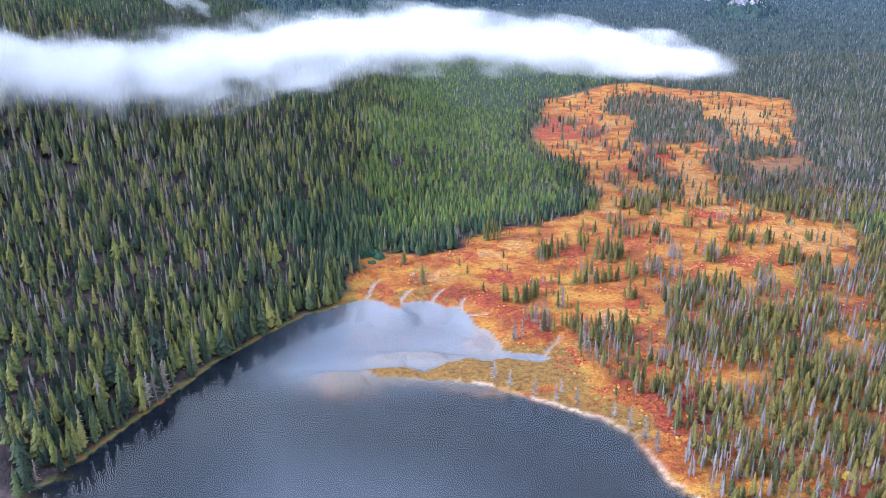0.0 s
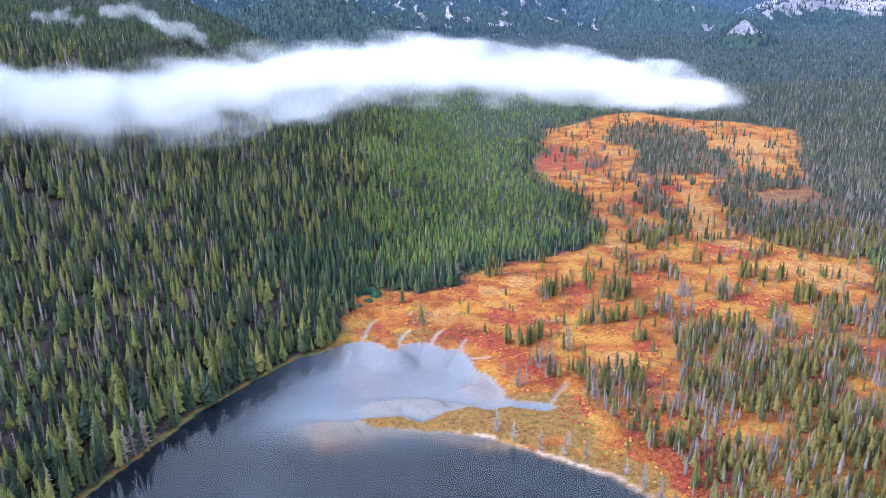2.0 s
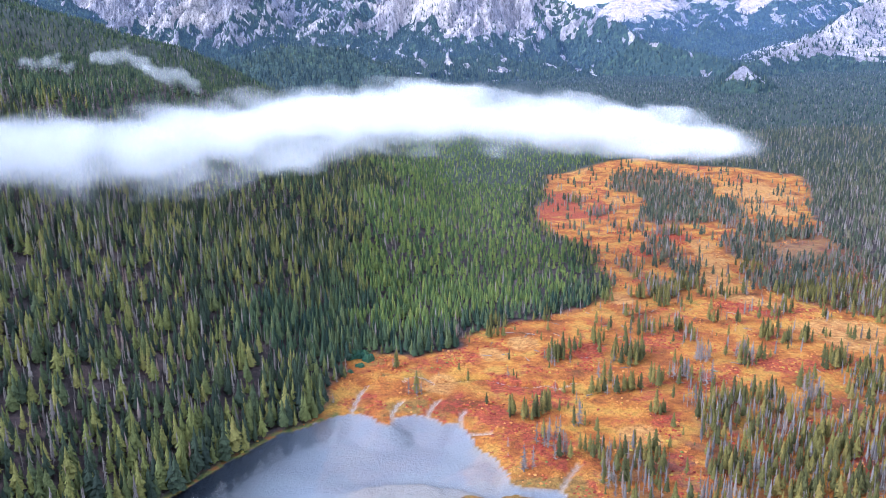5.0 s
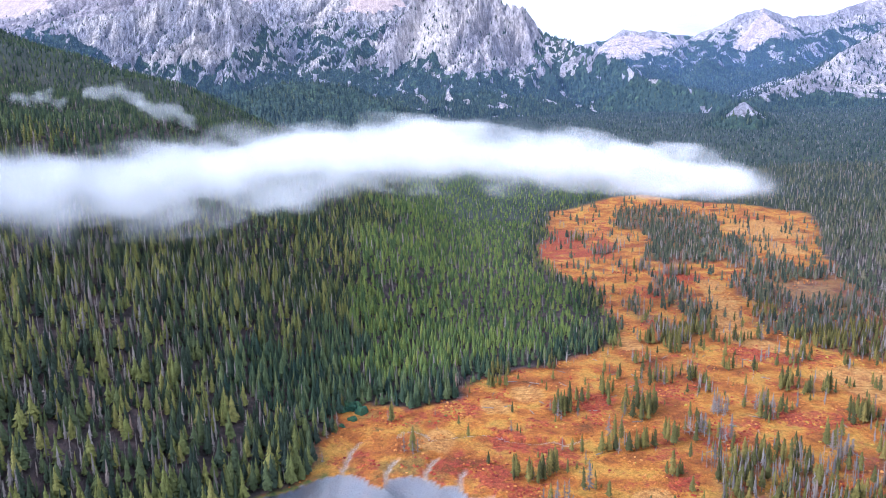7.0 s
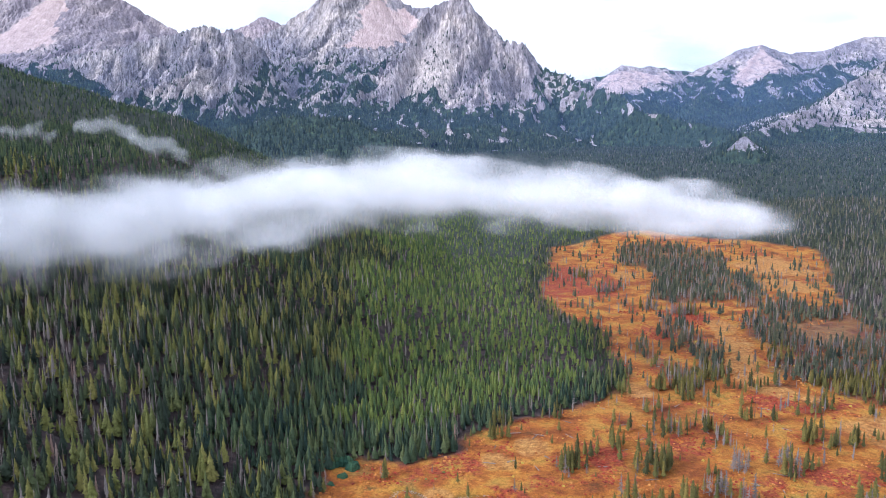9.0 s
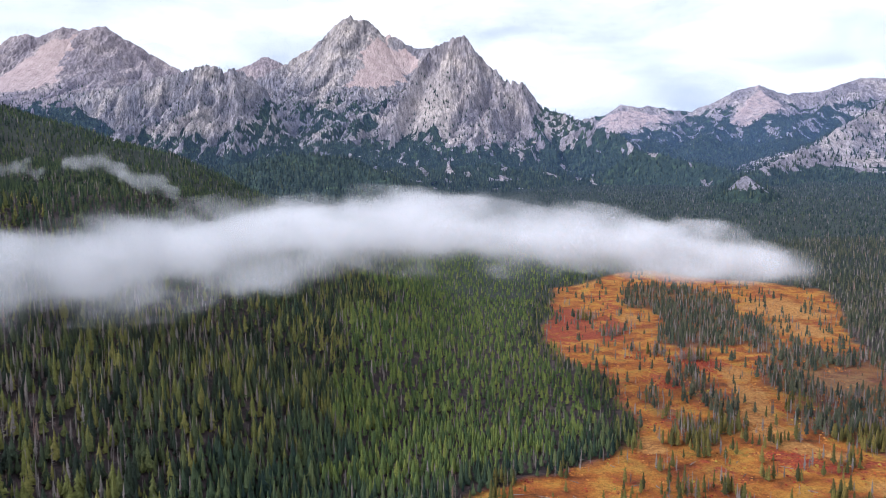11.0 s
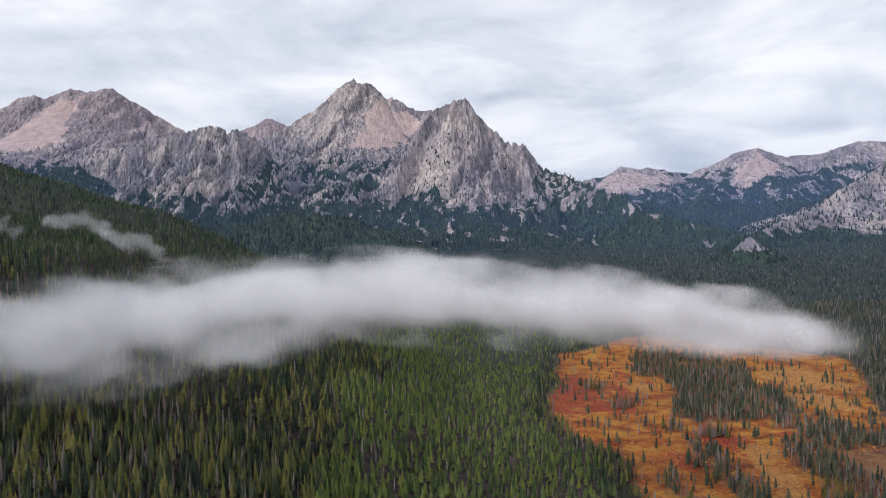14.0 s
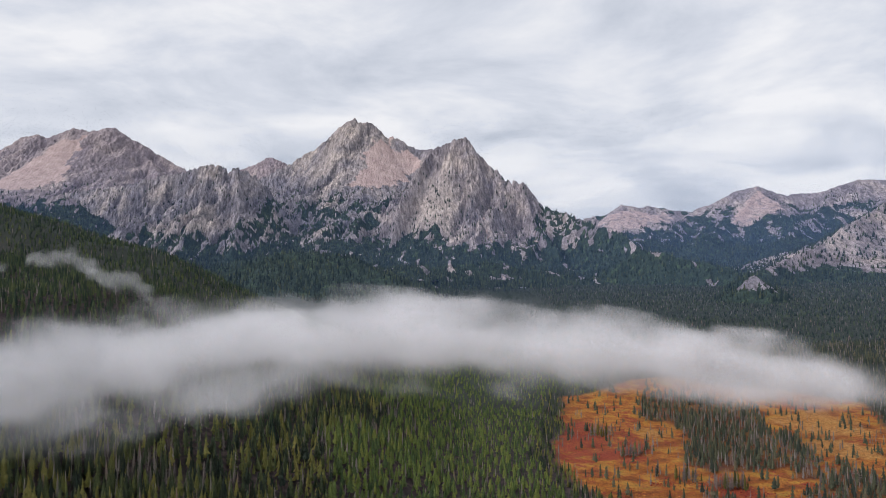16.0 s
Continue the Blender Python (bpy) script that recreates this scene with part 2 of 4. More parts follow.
RIDGES = {
    "left": (4.5, 0.95, [
        [(-3332, 4350, 680), (-3157, 4400, 789), (-2942, 4400, 908), (-2800, 4400, 983), (-2692, 4400, 1002), (-2656, 4400, 967), (-2478, 4400, 1037),
         (-2389, 4400, 1011), (-2229, 4400, 1033), (-2052, 4400, 929), (-1875, 4400, 822), (-1709, 4380, 731), (-1438, 4350, 587)],
        [(-2478, 4400, 1037), (-2564, 4200, 784), (-2598, 4000, 627)], [(-2229, 4400, 1033), (-2280, 4180, 777), (-2258, 4000, 639)],
        [(-2052, 4400, 929), (-1847, 4150, 733), (-1730, 4000, 616)]]),
    "spires": (7.0, 1.6, [
        [(-2462, 3800, 511), (-2097, 3700, 549), (-1779, 3600, 567), (-1500, 3550, 618), (-1340, 3500, 642), (-1272, 3480, 657), (-1209, 3480, 645),
         (-1190, 3480, 615), (-1141, 3480, 633), (-1066, 3500, 597), (-1004, 3550, 537)],
        [(-1500, 3550, 618), (-1467, 3300, 424), (-1520, 3100, 335)], [(-1272, 3480, 657), (-1227, 3250, 417), (-1231, 3050, 281)],
        [(-1141, 3480, 633), (-1049, 3250, 390), (-999, 3000, 231)]]),
    "far_crag": (4.0, 1.0, [
        [(-1726, 4750, 775), (-1537, 4750, 817), (-1444, 4750, 853), (-1369, 4750, 893), (-1312, 4750, 877), (-1256, 4750, 850), (-1126, 4750, 737)]]),
    "high": (5.0, 1.35, [
        [(-1288, 4200, 674), (-1111, 4280, 769), (-1016, 4300, 837), (-948, 4300, 860), (-881, 4300, 925), (-814, 4300, 991), (-720, 4300, 1043),
         (-697, 4300, 1013), (-647, 4300, 1025), (-597, 4300, 998), (-547, 4300, 920), (-497, 4300, 936), (-412, 4280, 881), (-327, 4250, 841), (-224, 4150, 825)],
        [(-720, 4300, 1043), (-771, 4080, 787), (-846, 3850, 586), (-873, 3600, 431)], [(-647, 4300, 1025), (-622, 4180, 834), (-663, 4000, 664), (-723, 3800, 534)]]),
    "front": (7.0, 1.7, [FRONT_CREST] + FRONT_SPURS),
    "right": (3.5, 0.7, [
        [(541, 4650, 418), (633, 4680, 455), (725, 4700, 480), (848, 4700, 482), (902, 4700, 550), (1007, 4700, 534), (1060, 4700, 541), (1217, 4700, 514),
         (1333, 4680, 504), (1446, 4650, 549), (1574, 4620, 614), (1704, 4600, 648), (1804, 4600, 609), (1888, 4600, 587), (1956, 4600, 596), (2064, 4580, 596),
         (2150, 4550, 633), (2268, 4520, 671), (2414, 4500, 663), (2712, 4400, 607)],
        [(1704, 4600, 648), (1472, 4250, 429), (1174, 3900, 317)], [(1333, 4680, 504), (1050, 4200, 351), (777, 3800, 272)],
        [(2150, 4550, 633), (1807, 4100, 398), (1420, 3600, 258)]]),
    "near_right": (4.0, 0.8, [
        [(2139, 3350, 620), (1861, 3200, 495), (1589, 3000, 392), (1369, 2850, 301), (1222, 2750, 227), (1081, 2650, 177), (974, 2550, 148), (854, 2400, 123), (732, 2200, 98)]]),
    "foothill": (2.0, 0.6, [
        [(-916, 2350, 126), (-808, 2400, 158), (-716, 2400, 184), (-540, 2350, 190), (-380, 2250, 177), (-241, 2080, 117), (-118, 1850, 51)]]),
    "knob": (7.0, 1.0, [[(643, 1960, 72), (649, 1940, 100), (654, 1915, 112), (658, 1890, 114), (663, 1860, 95), (660, 1810, 71)]]),
}


BOWLS = [
    [(-509, 4262), (-301, 4205), (-390, 4050), (-459, 3930), (-640, 3860), (-690, 3880), (-630, 3990), (-612, 4200)],
    [(-2488, 4300), (-2378, 4350), (-2306, 4080), (-2246, 3900), (-2428, 3750), (-2647, 3800), (-2566, 4100)],
    [(1696, 4580), (1796, 4350), (1497, 4150), (1327, 4100), (1495, 4400)],
    [(753, 4660), (963, 4660), (1304, 4640), (939, 4400), (733, 4350)]]
SLABS = [[(-300, 3650), (-130, 3650), (-95, 3480), (-130, 3270), (-375, 3240), (-330, 3430)], [(-900, 4240), (-790, 4250), (-800, 4020), (-930, 3960)]]
CHUTES = [[(26, 3350, 329), (59, 3150, 221), (80, 2920, 150), (101, 2700, 99)], [(361, 3100, 204), (428, 2800, 121), (473, 2500, 49)],
          [(-1100, 3250, 365), (-1036, 3050, 256), (-1002, 2850, 182)], [(250, 3350, 300), (262, 3150, 200), (300, 2900, 120)]]


def scree_bowl(x, y):
    w = np.zeros(x.shape)
    for b in BOWLS:
        w = np.maximum(w, step(-45, 45, inside(b, x, y) + 40 * fbm(x / 70, y / 70, 3)))
    for c in CHUTES:
        w = np.maximum(w, 0.5 * step(11, 3, near_line(c, x, y)[0] + 8 * fbm(x / 25, y / 25, 2)))
    return w


def rock_relief(x, y):
    """Ribs and gullies that run down the faces, about -0.6 to 0.5."""
    sx = x - 0.28 * (y - 3600) + 34 * fbm(x / 150, y / 150 + 7, 2)
    return ridged(sx / 150, y / 520, 2, 0.45) - 0.38, ridged(sx / 52 + 9, y / 200, 3, 0.5) - 0.35


def mountain_z(key, x, y):
    rough, slope, lines = RIDGES[key]
    best, crest = np.full(x.shape, -1e9), np.full(x.shape, 1e9)
    base = -25.0
    for k, line in enumerate(lines):
        for a, b in zip(line[:-1], line[1:]):
            d, z = near_line([a, b], x, y)
            rise = np.maximum(z - base, 5)
            best = np.maximum(best, base + rise * np.exp(-d * slope / rise))
            crest = np.minimum(crest, d + (40 if k else 0))
    keep = 0.16 + 0.84 * step(0, 80, crest)
    tall = np.clip((best - 90) / 260, 0, 1)
    rib, gully = rock_relief(x, y)
    block = ridged(x / 30 + 3 + 0.3 * gully, y / 42, 3) - 0.3
    teeth = perlin(x / 17 + 5, y / 60) + 0.6 * perlin(x / 8, y / 40 + 2)
    calm = np.ones(x.shape)
    for b in BOWLS:
        calm = np.minimum(calm, 1 - 0.9 * step(-70, 40, inside(b, x, y)))
    for b in SLABS:
        calm = np.minimum(calm, 1 - 0.5 * step(-40, 40, inside(b, x, y)))
    low = step(0, 60, best) * (1 - tall)
    return best + calm * (tall * rough * (keep * (12.0 * rib + 5.5 * gully) + 3.2 * block + 1.2 * teeth * step(45, 8, crest)) + low * (14 * rib + 5 * gully))


def slope_of(key, x, y, z):
    gx, gy = mountain_z(key, x + 9, y) - z, mountain_z(key, x, y + 9) - z
    return 1 / np.sqrt(1 + (gx / 9) ** 2 + (gy / 9) ** 2)


def mountain_wood(key, x, y, z, nz):
    """How thick the conifers stand on a mountain, 0 to 1."""
    top = {"front": 330, "spires": 315, "right": 470, "left": 480, "near_right": 420, "high": 500}.get(key, 420)
    if key == "front":
        top = np.interp(x, [-420, -383, -209, -36, 100, 205, 240, 300, 400], [330, 285, 280, 235, 225, 215, 320, 430, 480])
    if key == "spires":
        top = top + 190 * step(-1080, -960, x)
    line = z + 50 * fbm(x / 200, y / 200, 3) + 40 * fbm(x / 40 + 3, y / 90, 3)
    w = step(top + 45, top - 35, line) * np.maximum(step(0.42, 0.6, nz + 0.2 * fbm(x / 50, y / 50, 2)), step(270, 200, line))
    if key == "near_right":
        w = w * np.maximum(0.3 * step(0.0, 0.4, fbm(x / 40 + 2, y / 60, 3)), step(150, 95, z + 25 * fbm(x / 60, y / 60, 2)))
    if key in ("front", "spires", "high"):
        w = w * (1 - 0.85 * step(0.38, 0.56, fbm(x / 42 + 11, y / 110, 3) + 0.12 * step(120, 300, z) + (0.14 if key == "high" else 0)))
    if key == "knob":
        w = w * (0.12 + 0.8 * step(86, 70, z + 14 * fbm(x / 14, y / 14, 2)))
    if key in ("right", "high"):
        w = w * np.maximum(step(-0.35, 0.1, fbm(x / 85 + 4, y / 110, 3)), step(330, 230, line))
    return w * (1 - scree_bowl(x, y))


# ---------------------------------------------------------------- materials
def material(name, build, rough=0.9, spec=0.2):
    m = bpy.data.materials.new(name)
    m.use_nodes = True
    nt = m.node_tree
    bsdf = nt.nodes["Principled BSDF"]
    bsdf.inputs["Roughness"].default_value = rough
    bsdf.inputs["Specular IOR Level"].default_value = spec
    build(Nodes(nt), bsdf)
    return m


class Nodes:
    def __init__(self, tree):
        self.tree, self.n, self.l = tree, tree.nodes, tree.links

    def put(self, socket, value):
        if isinstance(value, bpy.types.NodeSocket):
            self.l.new(value, socket)
        elif isinstance(value, tuple) and len(value) == 3 and socket.type == "RGBA":
            socket.default_value = (*value, 1)
        else:
            socket.default_value = value

    def pos(self):
        return self.n.new("ShaderNodeNewGeometry").outputs["Position"]

    def scaled(self, v, s):
        m = self.n.new("ShaderNodeVectorMath")
        m.operation = "MULTIPLY"
        self.put(m.inputs[0], v)
        m.inputs[1].default_value = s
        return m.outputs[0]

    def noise(self, scale, detail=4.0, rough=0.55, vec=None, color=False):
        t = self.n.new("ShaderNodeTexNoise")
        self.l.new(vec or self.pos(), t.inputs["Vector"])
        t.inputs["Scale"].default_value, t.inputs["Detail"].default_value, t.inputs["Roughness"].default_value = scale, detail, rough
        return t.outputs["Color" if color else "Fac"]

    def ramp(self, fac, stops):
        r = self.n.new("ShaderNodeValToRGB")
        self.put(r.inputs[0], fac)
        e = r.color_ramp.elements
        while len(e) < len(stops):
            e.new(0.5)
        for el_, (p, c) in zip(e, stops):
            el_.position, el_.color = p, ((*c, 1) if isinstance(c, tuple) else (c, c, c, 1))
        return r.outputs["Color"]

    def mix(self, fac, a, b, kind="MIX"):
        m = self.n.new("ShaderNodeMix")
        m.data_type, m.blend_type = "RGBA", kind
        self.put(m.inputs["Factor"], fac)
        self.put(m.inputs["A"], a)
        self.put(m.inputs["B"], b)
        return m.outputs["Result"]

    def math(self, op, a, b=0.0):
        m = self.n.new("ShaderNodeMath")
        m.operation = op
        self.put(m.inputs[0], a)
        self.put(m.inputs[1], b)
        return m.outputs[0]

    def range(self, v, a, b, c=0.0, d=1.0):
        m = self.n.new("ShaderNodeMapRange")
        m.interpolation_type = "SMOOTHSTEP"
        for s, val in zip(("Value", "From Min", "From Max", "To Min", "To Max"), (v, a, b, c, d)):
            self.put(m.inputs[s], val)
        return m.outputs["Result"]

    def attr(self, name):
        a = self.n.new("ShaderNodeAttribute")
        a.attribute_name = name
        return a.outputs["Fac"]

    def rand(self):
        a = self.n.new("ShaderNodeObjectInfo").outputs["Random"]
        b = self.n.new("ShaderNodeNewGeometry").outputs["Random Per Island"]
        return self.math("FRACT", self.math("ADD", a, b))

    def tree_rand(self):
        return self.math("FRACT", self.math("ADD", self.n.new("ShaderNodeObjectInfo").outputs["Random"], self.attr("tint")))

    def bump(self, bsdf, height, strength, dist):
        b = self.n.new("ShaderNodeBump")
        b.inputs["Strength"].default_value, b.inputs["Distance"].default_value = strength, dist
        self.put(b.inputs["Height"], height)
        self.l.new(b.outputs[0], bsdf.inputs["Normal"])


def conifer(stops):
    def build(k, bsdf):
        c = k.ramp(k.tree_rand(), stops)
        c = k.mix(0.7, c, k.ramp(k.noise(1.7, 3, 0.6), [(0.32, 0.55), (0.5, 1.0), (0.68, 1.45)]), "MULTIPLY")
        k.put(bsdf.inputs["Base Color"], c)
    return build


SPRUCE = material("spruce_needles", conifer([(0.0, (0.015, 0.023, 0.017)), (0.3, (0.032, 0.044, 0.024)), (0.55, (0.065, 0.078, 0.029)),
                                             (0.8, (0.120, 0.123, 0.031)), (1.0, (0.173, 0.153, 0.042))]), 0.8)
PINE = material("pine_needles", conifer([(0.0, (0.045, 0.044, 0.015)), (0.4, (0.085, 0.076, 0.021)), (0.8, (0.133, 0.108, 0.026)), (1.0, (0.181, 0.131, 0.034))]), 0.8)
YOUNG = material("young_pine_needles", conifer([(0.0, (0.039, 0.063, 0.026)), (0.35, (0.074, 0.103, 0.031)), (0.75, (0.114, 0.145, 0.034)), (1.0, (0.156, 0.167, 0.038))]), 0.8)
HILL = material("hillside_needles", conifer([(0.0, (0.014, 0.028, 0.022)), (0.4, (0.036, 0.056, 0.030)), (0.8, (0.066, 0.088, 0.036)), (1.0, (0.100, 0.114, 0.044))]), 0.8)
LODGEPOLE = material("lodgepole_needles", conifer([(0.0, (0.030, 0.039, 0.030)), (0.4, (0.058, 0.066, 0.041)), (0.8, (0.090, 0.090, 0.052)), (1.0, (0.133, 0.113, 0.070))]), 0.8)
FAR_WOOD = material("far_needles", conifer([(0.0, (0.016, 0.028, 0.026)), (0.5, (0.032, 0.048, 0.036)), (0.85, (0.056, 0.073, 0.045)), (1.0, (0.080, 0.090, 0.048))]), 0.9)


def grey_wood(k, bsdf):
    c = k.ramp(k.tree_rand(), [(0.0, (0.105, 0.088, 0.082)), (0.5, (0.18, 0.15, 0.138)), (0.88, (0.245, 0.208, 0.19)), (1.0, (0.22, 0.14, 0.11))])
    k.put(bsdf.inputs["Base Color"], k.mix(0.6, c, k.ramp(k.noise(4, 3), [(0.3, 0.5), (0.7, 1.3)]), "MULTIPLY"))


GREY = material("weathered_wood", grey_wood, 0.85)


def bark(k, bsdf):
    k.put(bsdf.inputs["Base Color"], k.ramp(k.noise(5, 4, vec=k.scaled(k.pos(), (1, 1, 0.2))), [(0.3, (0.06, 0.045, 0.04)), (0.7, (0.17, 0.13, 0.11))]))


BARK = material("bark", bark)


def marsh_ground(k, bsdf):
    p = k.pos()
    grass = k.ramp(k.noise(0.07, 6, 0.6), [(0.28, (0.09, 0.035, 0.011)), (0.40, (0.21, 0.060, 0.013)), (0.49, (0.285, 0.097, 0.016)), (0.58, (0.34, 0.152, 0.026)), (0.70, (0.24, 0.14, 0.026)), (0.8, (0.12, 0.085, 0.02))])
    red = k.ramp(k.noise(0.9, 4), [(0.3, (0.12, 0.017, 0.012)), (0.6, (0.26, 0.042, 0.024)), (0.8, (0.33, 0.115, 0.035))])
    grass = k.mix(0.8, grass, k.ramp(k.noise(0.02, 5, 0.62), [(0.34, (0.66, 0.56, 0.6)), (0.48, (1.0, 1.0, 1.0)), (0.62, (1.12, 1.22, 1.1))]), "MULTIPLY")
    patch = k.math("ADD", k.attr("red"), k.math("MULTIPLY", k.math("SUBTRACT", k.noise(0.22, 6, 0.7), 0.5), 2.4))
    c = k.mix(k.math("MULTIPLY", k.range(patch, 0.4, 0.75), 0.85), grass, red)
    c = k.mix(k.range(k.math("ADD", k.attr("gold"), k.math("MULTIPLY", k.math("SUBTRACT", k.noise(0.2, 4), 0.5), 0.9)), 0.4, 0.7), c,
              k.ramp(k.noise(0.5, 4), [(0.3, (0.10, 0.06, 0.018)), (0.45, (0.18, 0.088, 0.022)), (0.58, (0.21, 0.115, 0.025)), (0.72, (0.115, 0.10, 0.028))]))
    c = k.mix(k.math("MULTIPLY", k.range(k.math("ADD", k.attr("straw"), k.math("SUBTRACT", k.noise(0.14, 5, 0.62), 0.5)), 0.3, 0.75), 0.8), c,
              k.ramp(k.noise(0.3, 4), [(0.3, (0.25, 0.10, 0.025)), (0.5, (0.33, 0.155, 0.045)), (0.7, (0.40, 0.22, 0.07))]))
    c = k.mix(0.75, c, k.ramp(k.noise(0.6, 5, 0.65), [(0.28, 0.45), (0.5, 1.0), (0.72, 1.45)]), "MULTIPLY")
    c = k.mix(0.8, c, k.ramp(k.noise(2.4, 3, 0.6), [(0.34, 0.6), (0.5, 1.0), (0.66, 1.4)]), "MULTIPLY")
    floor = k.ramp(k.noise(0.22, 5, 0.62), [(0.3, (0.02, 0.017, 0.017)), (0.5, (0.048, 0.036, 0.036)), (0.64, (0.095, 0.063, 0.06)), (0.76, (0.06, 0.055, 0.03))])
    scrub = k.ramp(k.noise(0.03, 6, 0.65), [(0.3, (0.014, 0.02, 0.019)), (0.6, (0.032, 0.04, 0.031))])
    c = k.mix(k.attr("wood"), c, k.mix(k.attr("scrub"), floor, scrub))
    c = k.mix(k.attr("rim"), c, k.ramp(k.noise(0.35, 4), [(0.35, (0.05, 0.07, 0.02)), (0.5, (0.12, 0.11, 0.03)), (0.65, (0.22, 0.09, 0.025))]))
    sand = k.ramp(k.noise(0.8, 4), [(0.3, (0.40, 0.28, 0.20)), (0.7, (0.60, 0.45, 0.34))])
    c = k.mix(k.attr("sand"), c, sand)
    # Bed colours carry the lake's reflections: dark trees near shore, bright sky beyond.
    dark_bed = k.ramp(k.noise(0.15, 4), [(0.3, (0.012, 0.016, 0.024)), (0.7, (0.025, 0.03, 0.04))])
    sky_bed = k.ramp(k.noise(0.03, 4), [(0.3, (0.19, 0.205, 0.245)), (0.7, (0.235, 0.255, 0.295))])
    c = k.mix(k.attr("bed"), c, k.mix(k.attr("sky_in_bed"), dark_bed, sky_bed))
    k.put(bsdf.inputs["Base Color"], c)
    k.bump(bsdf, k.noise(0.9, 5, 0.65), 1.0, 0.6)


GROUND = material("marsh_and_forest_floor", marsh_ground)


def mountain_rock(k, bsdf):
    g = k.n.new("ShaderNodeNewGeometry")
    p = g.outputs["Position"]
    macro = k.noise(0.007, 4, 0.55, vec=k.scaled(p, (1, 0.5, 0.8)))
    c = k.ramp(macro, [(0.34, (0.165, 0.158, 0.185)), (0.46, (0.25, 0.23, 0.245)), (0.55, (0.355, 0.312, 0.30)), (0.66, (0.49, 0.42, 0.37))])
    lean = k.n.new("ShaderNodeMapping")
    lean.inputs["Rotation"].default_value = (0.0, 0.38, 0.0)
    lean.inputs["Scale"].default_value = (1.0, 0.45, 0.22)
    k.l.new(p, lean.inputs["Vector"])
    streak = k.noise(0.075, 6, 0.66, vec=lean.outputs[0])
    c = k.mix(1.0, c, k.ramp(streak, [(0.34, 0.4), (0.45, 0.8), (0.54, 1.1), (0.68, 1.5)]), "MULTIPLY")
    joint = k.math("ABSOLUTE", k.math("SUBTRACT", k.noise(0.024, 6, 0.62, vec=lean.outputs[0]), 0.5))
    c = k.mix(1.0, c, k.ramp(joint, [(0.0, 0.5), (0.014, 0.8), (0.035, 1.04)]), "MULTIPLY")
    # Gullies carry painted shade: a darker tone where the relief cuts in.
    c = k.mix(k.math("MULTIPLY", k.attr("cleft_shade"), k.range(k.noise(0.05, 4), 0.36, 0.6, 0.25, 0.85)), c, (0.10, 0.098, 0.108))
    speck = k.noise(0.21, 3, 0.6)
    c = k.mix(0.9, c, k.ramp(speck, [(0.36, 0.66), (0.5, 1.0), (0.64, 1.3)]), "MULTIPLY")
    c = k.mix(k.math("MULTIPLY", k.attr("warm"), 0.6), c, k.mix(1.0, (0.33, 0.25, 0.26), k.ramp(streak, [(0.36, 0.6), (0.64, 1.35)]), "MULTIPLY"))
    # Left faces on SLABS: their sunlight is painted in as a paler tone.
    c = k.mix(k.math("MULTIPLY", k.attr("pale"), 0.5), c, k.mix(1.0, (0.50, 0.42, 0.37), k.ramp(streak, [(0.34, 0.6), (0.66, 1.25)]), "MULTIPLY"))
    scree = k.ramp(k.noise(0.02, 6), [(0.3, (0.39, 0.285, 0.265)), (0.7, (0.56, 0.43, 0.395))])
    scree = k.mix(0.5, scree, k.ramp(streak, [(0.36, 0.7), (0.5, 1.0), (0.64, 1.2)]), "MULTIPLY")
    c = k.mix(k.range(k.math("ADD", k.attr("scree"), k.math("MULTIPLY", k.math("SUBTRACT", k.noise(0.03, 6), 0.5), 1.4)), 0.4, 0.62), c, scree)
    green = k.ramp(k.noise(0.03, 6, 0.65), [(0.3, (0.018, 0.032, 0.030)), (0.55, (0.036, 0.056, 0.042)), (0.66, (0.07, 0.10, 0.05)), (0.78, (0.13, 0.17, 0.06))])
    wood = k.math("ADD", k.attr("wood"), k.math("MULTIPLY", k.math("SUBTRACT", k.noise(0.028, 6, 0.65), 0.5), 0.9))
    c = k.mix(k.range(wood, 0.30, 0.42), c, green)
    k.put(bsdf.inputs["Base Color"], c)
    k.bump(bsdf, k.noise(0.06, 7, 0.66, vec=lean.outputs[0]), 0.8, 14.0)


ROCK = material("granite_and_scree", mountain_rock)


def water_look(k, bsdf):
    """Clear water: a mirror by its angle, tinted where one looks down into it."""
    fres, gloss, clear, mix = (k.n.new("ShaderNode" + t) for t in ("Fresnel", "BsdfGlossy", "BsdfTransparent", "MixShader"))
    fres.inputs["IOR"].default_value = 1.36
    k.put(gloss.inputs["Roughness"], k.range(k.noise(0.04, 4, vec=k.scaled(k.pos(), (1, 2, 1))), 0.35, 0.65, 0.04, 0.12))
    clear.inputs["Color"].default_value = (0.90, 0.93, 0.96, 1)
    k.l.new(fres.outputs[0], mix.inputs[0])
    k.l.new(clear.outputs[0], mix.inputs[1])
    k.l.new(gloss.outputs[0], mix.inputs[2])
    k.l.new(mix.outputs[0], k.n["Material Output"].inputs["Surface"])


WATER = material("lake_water", water_look)


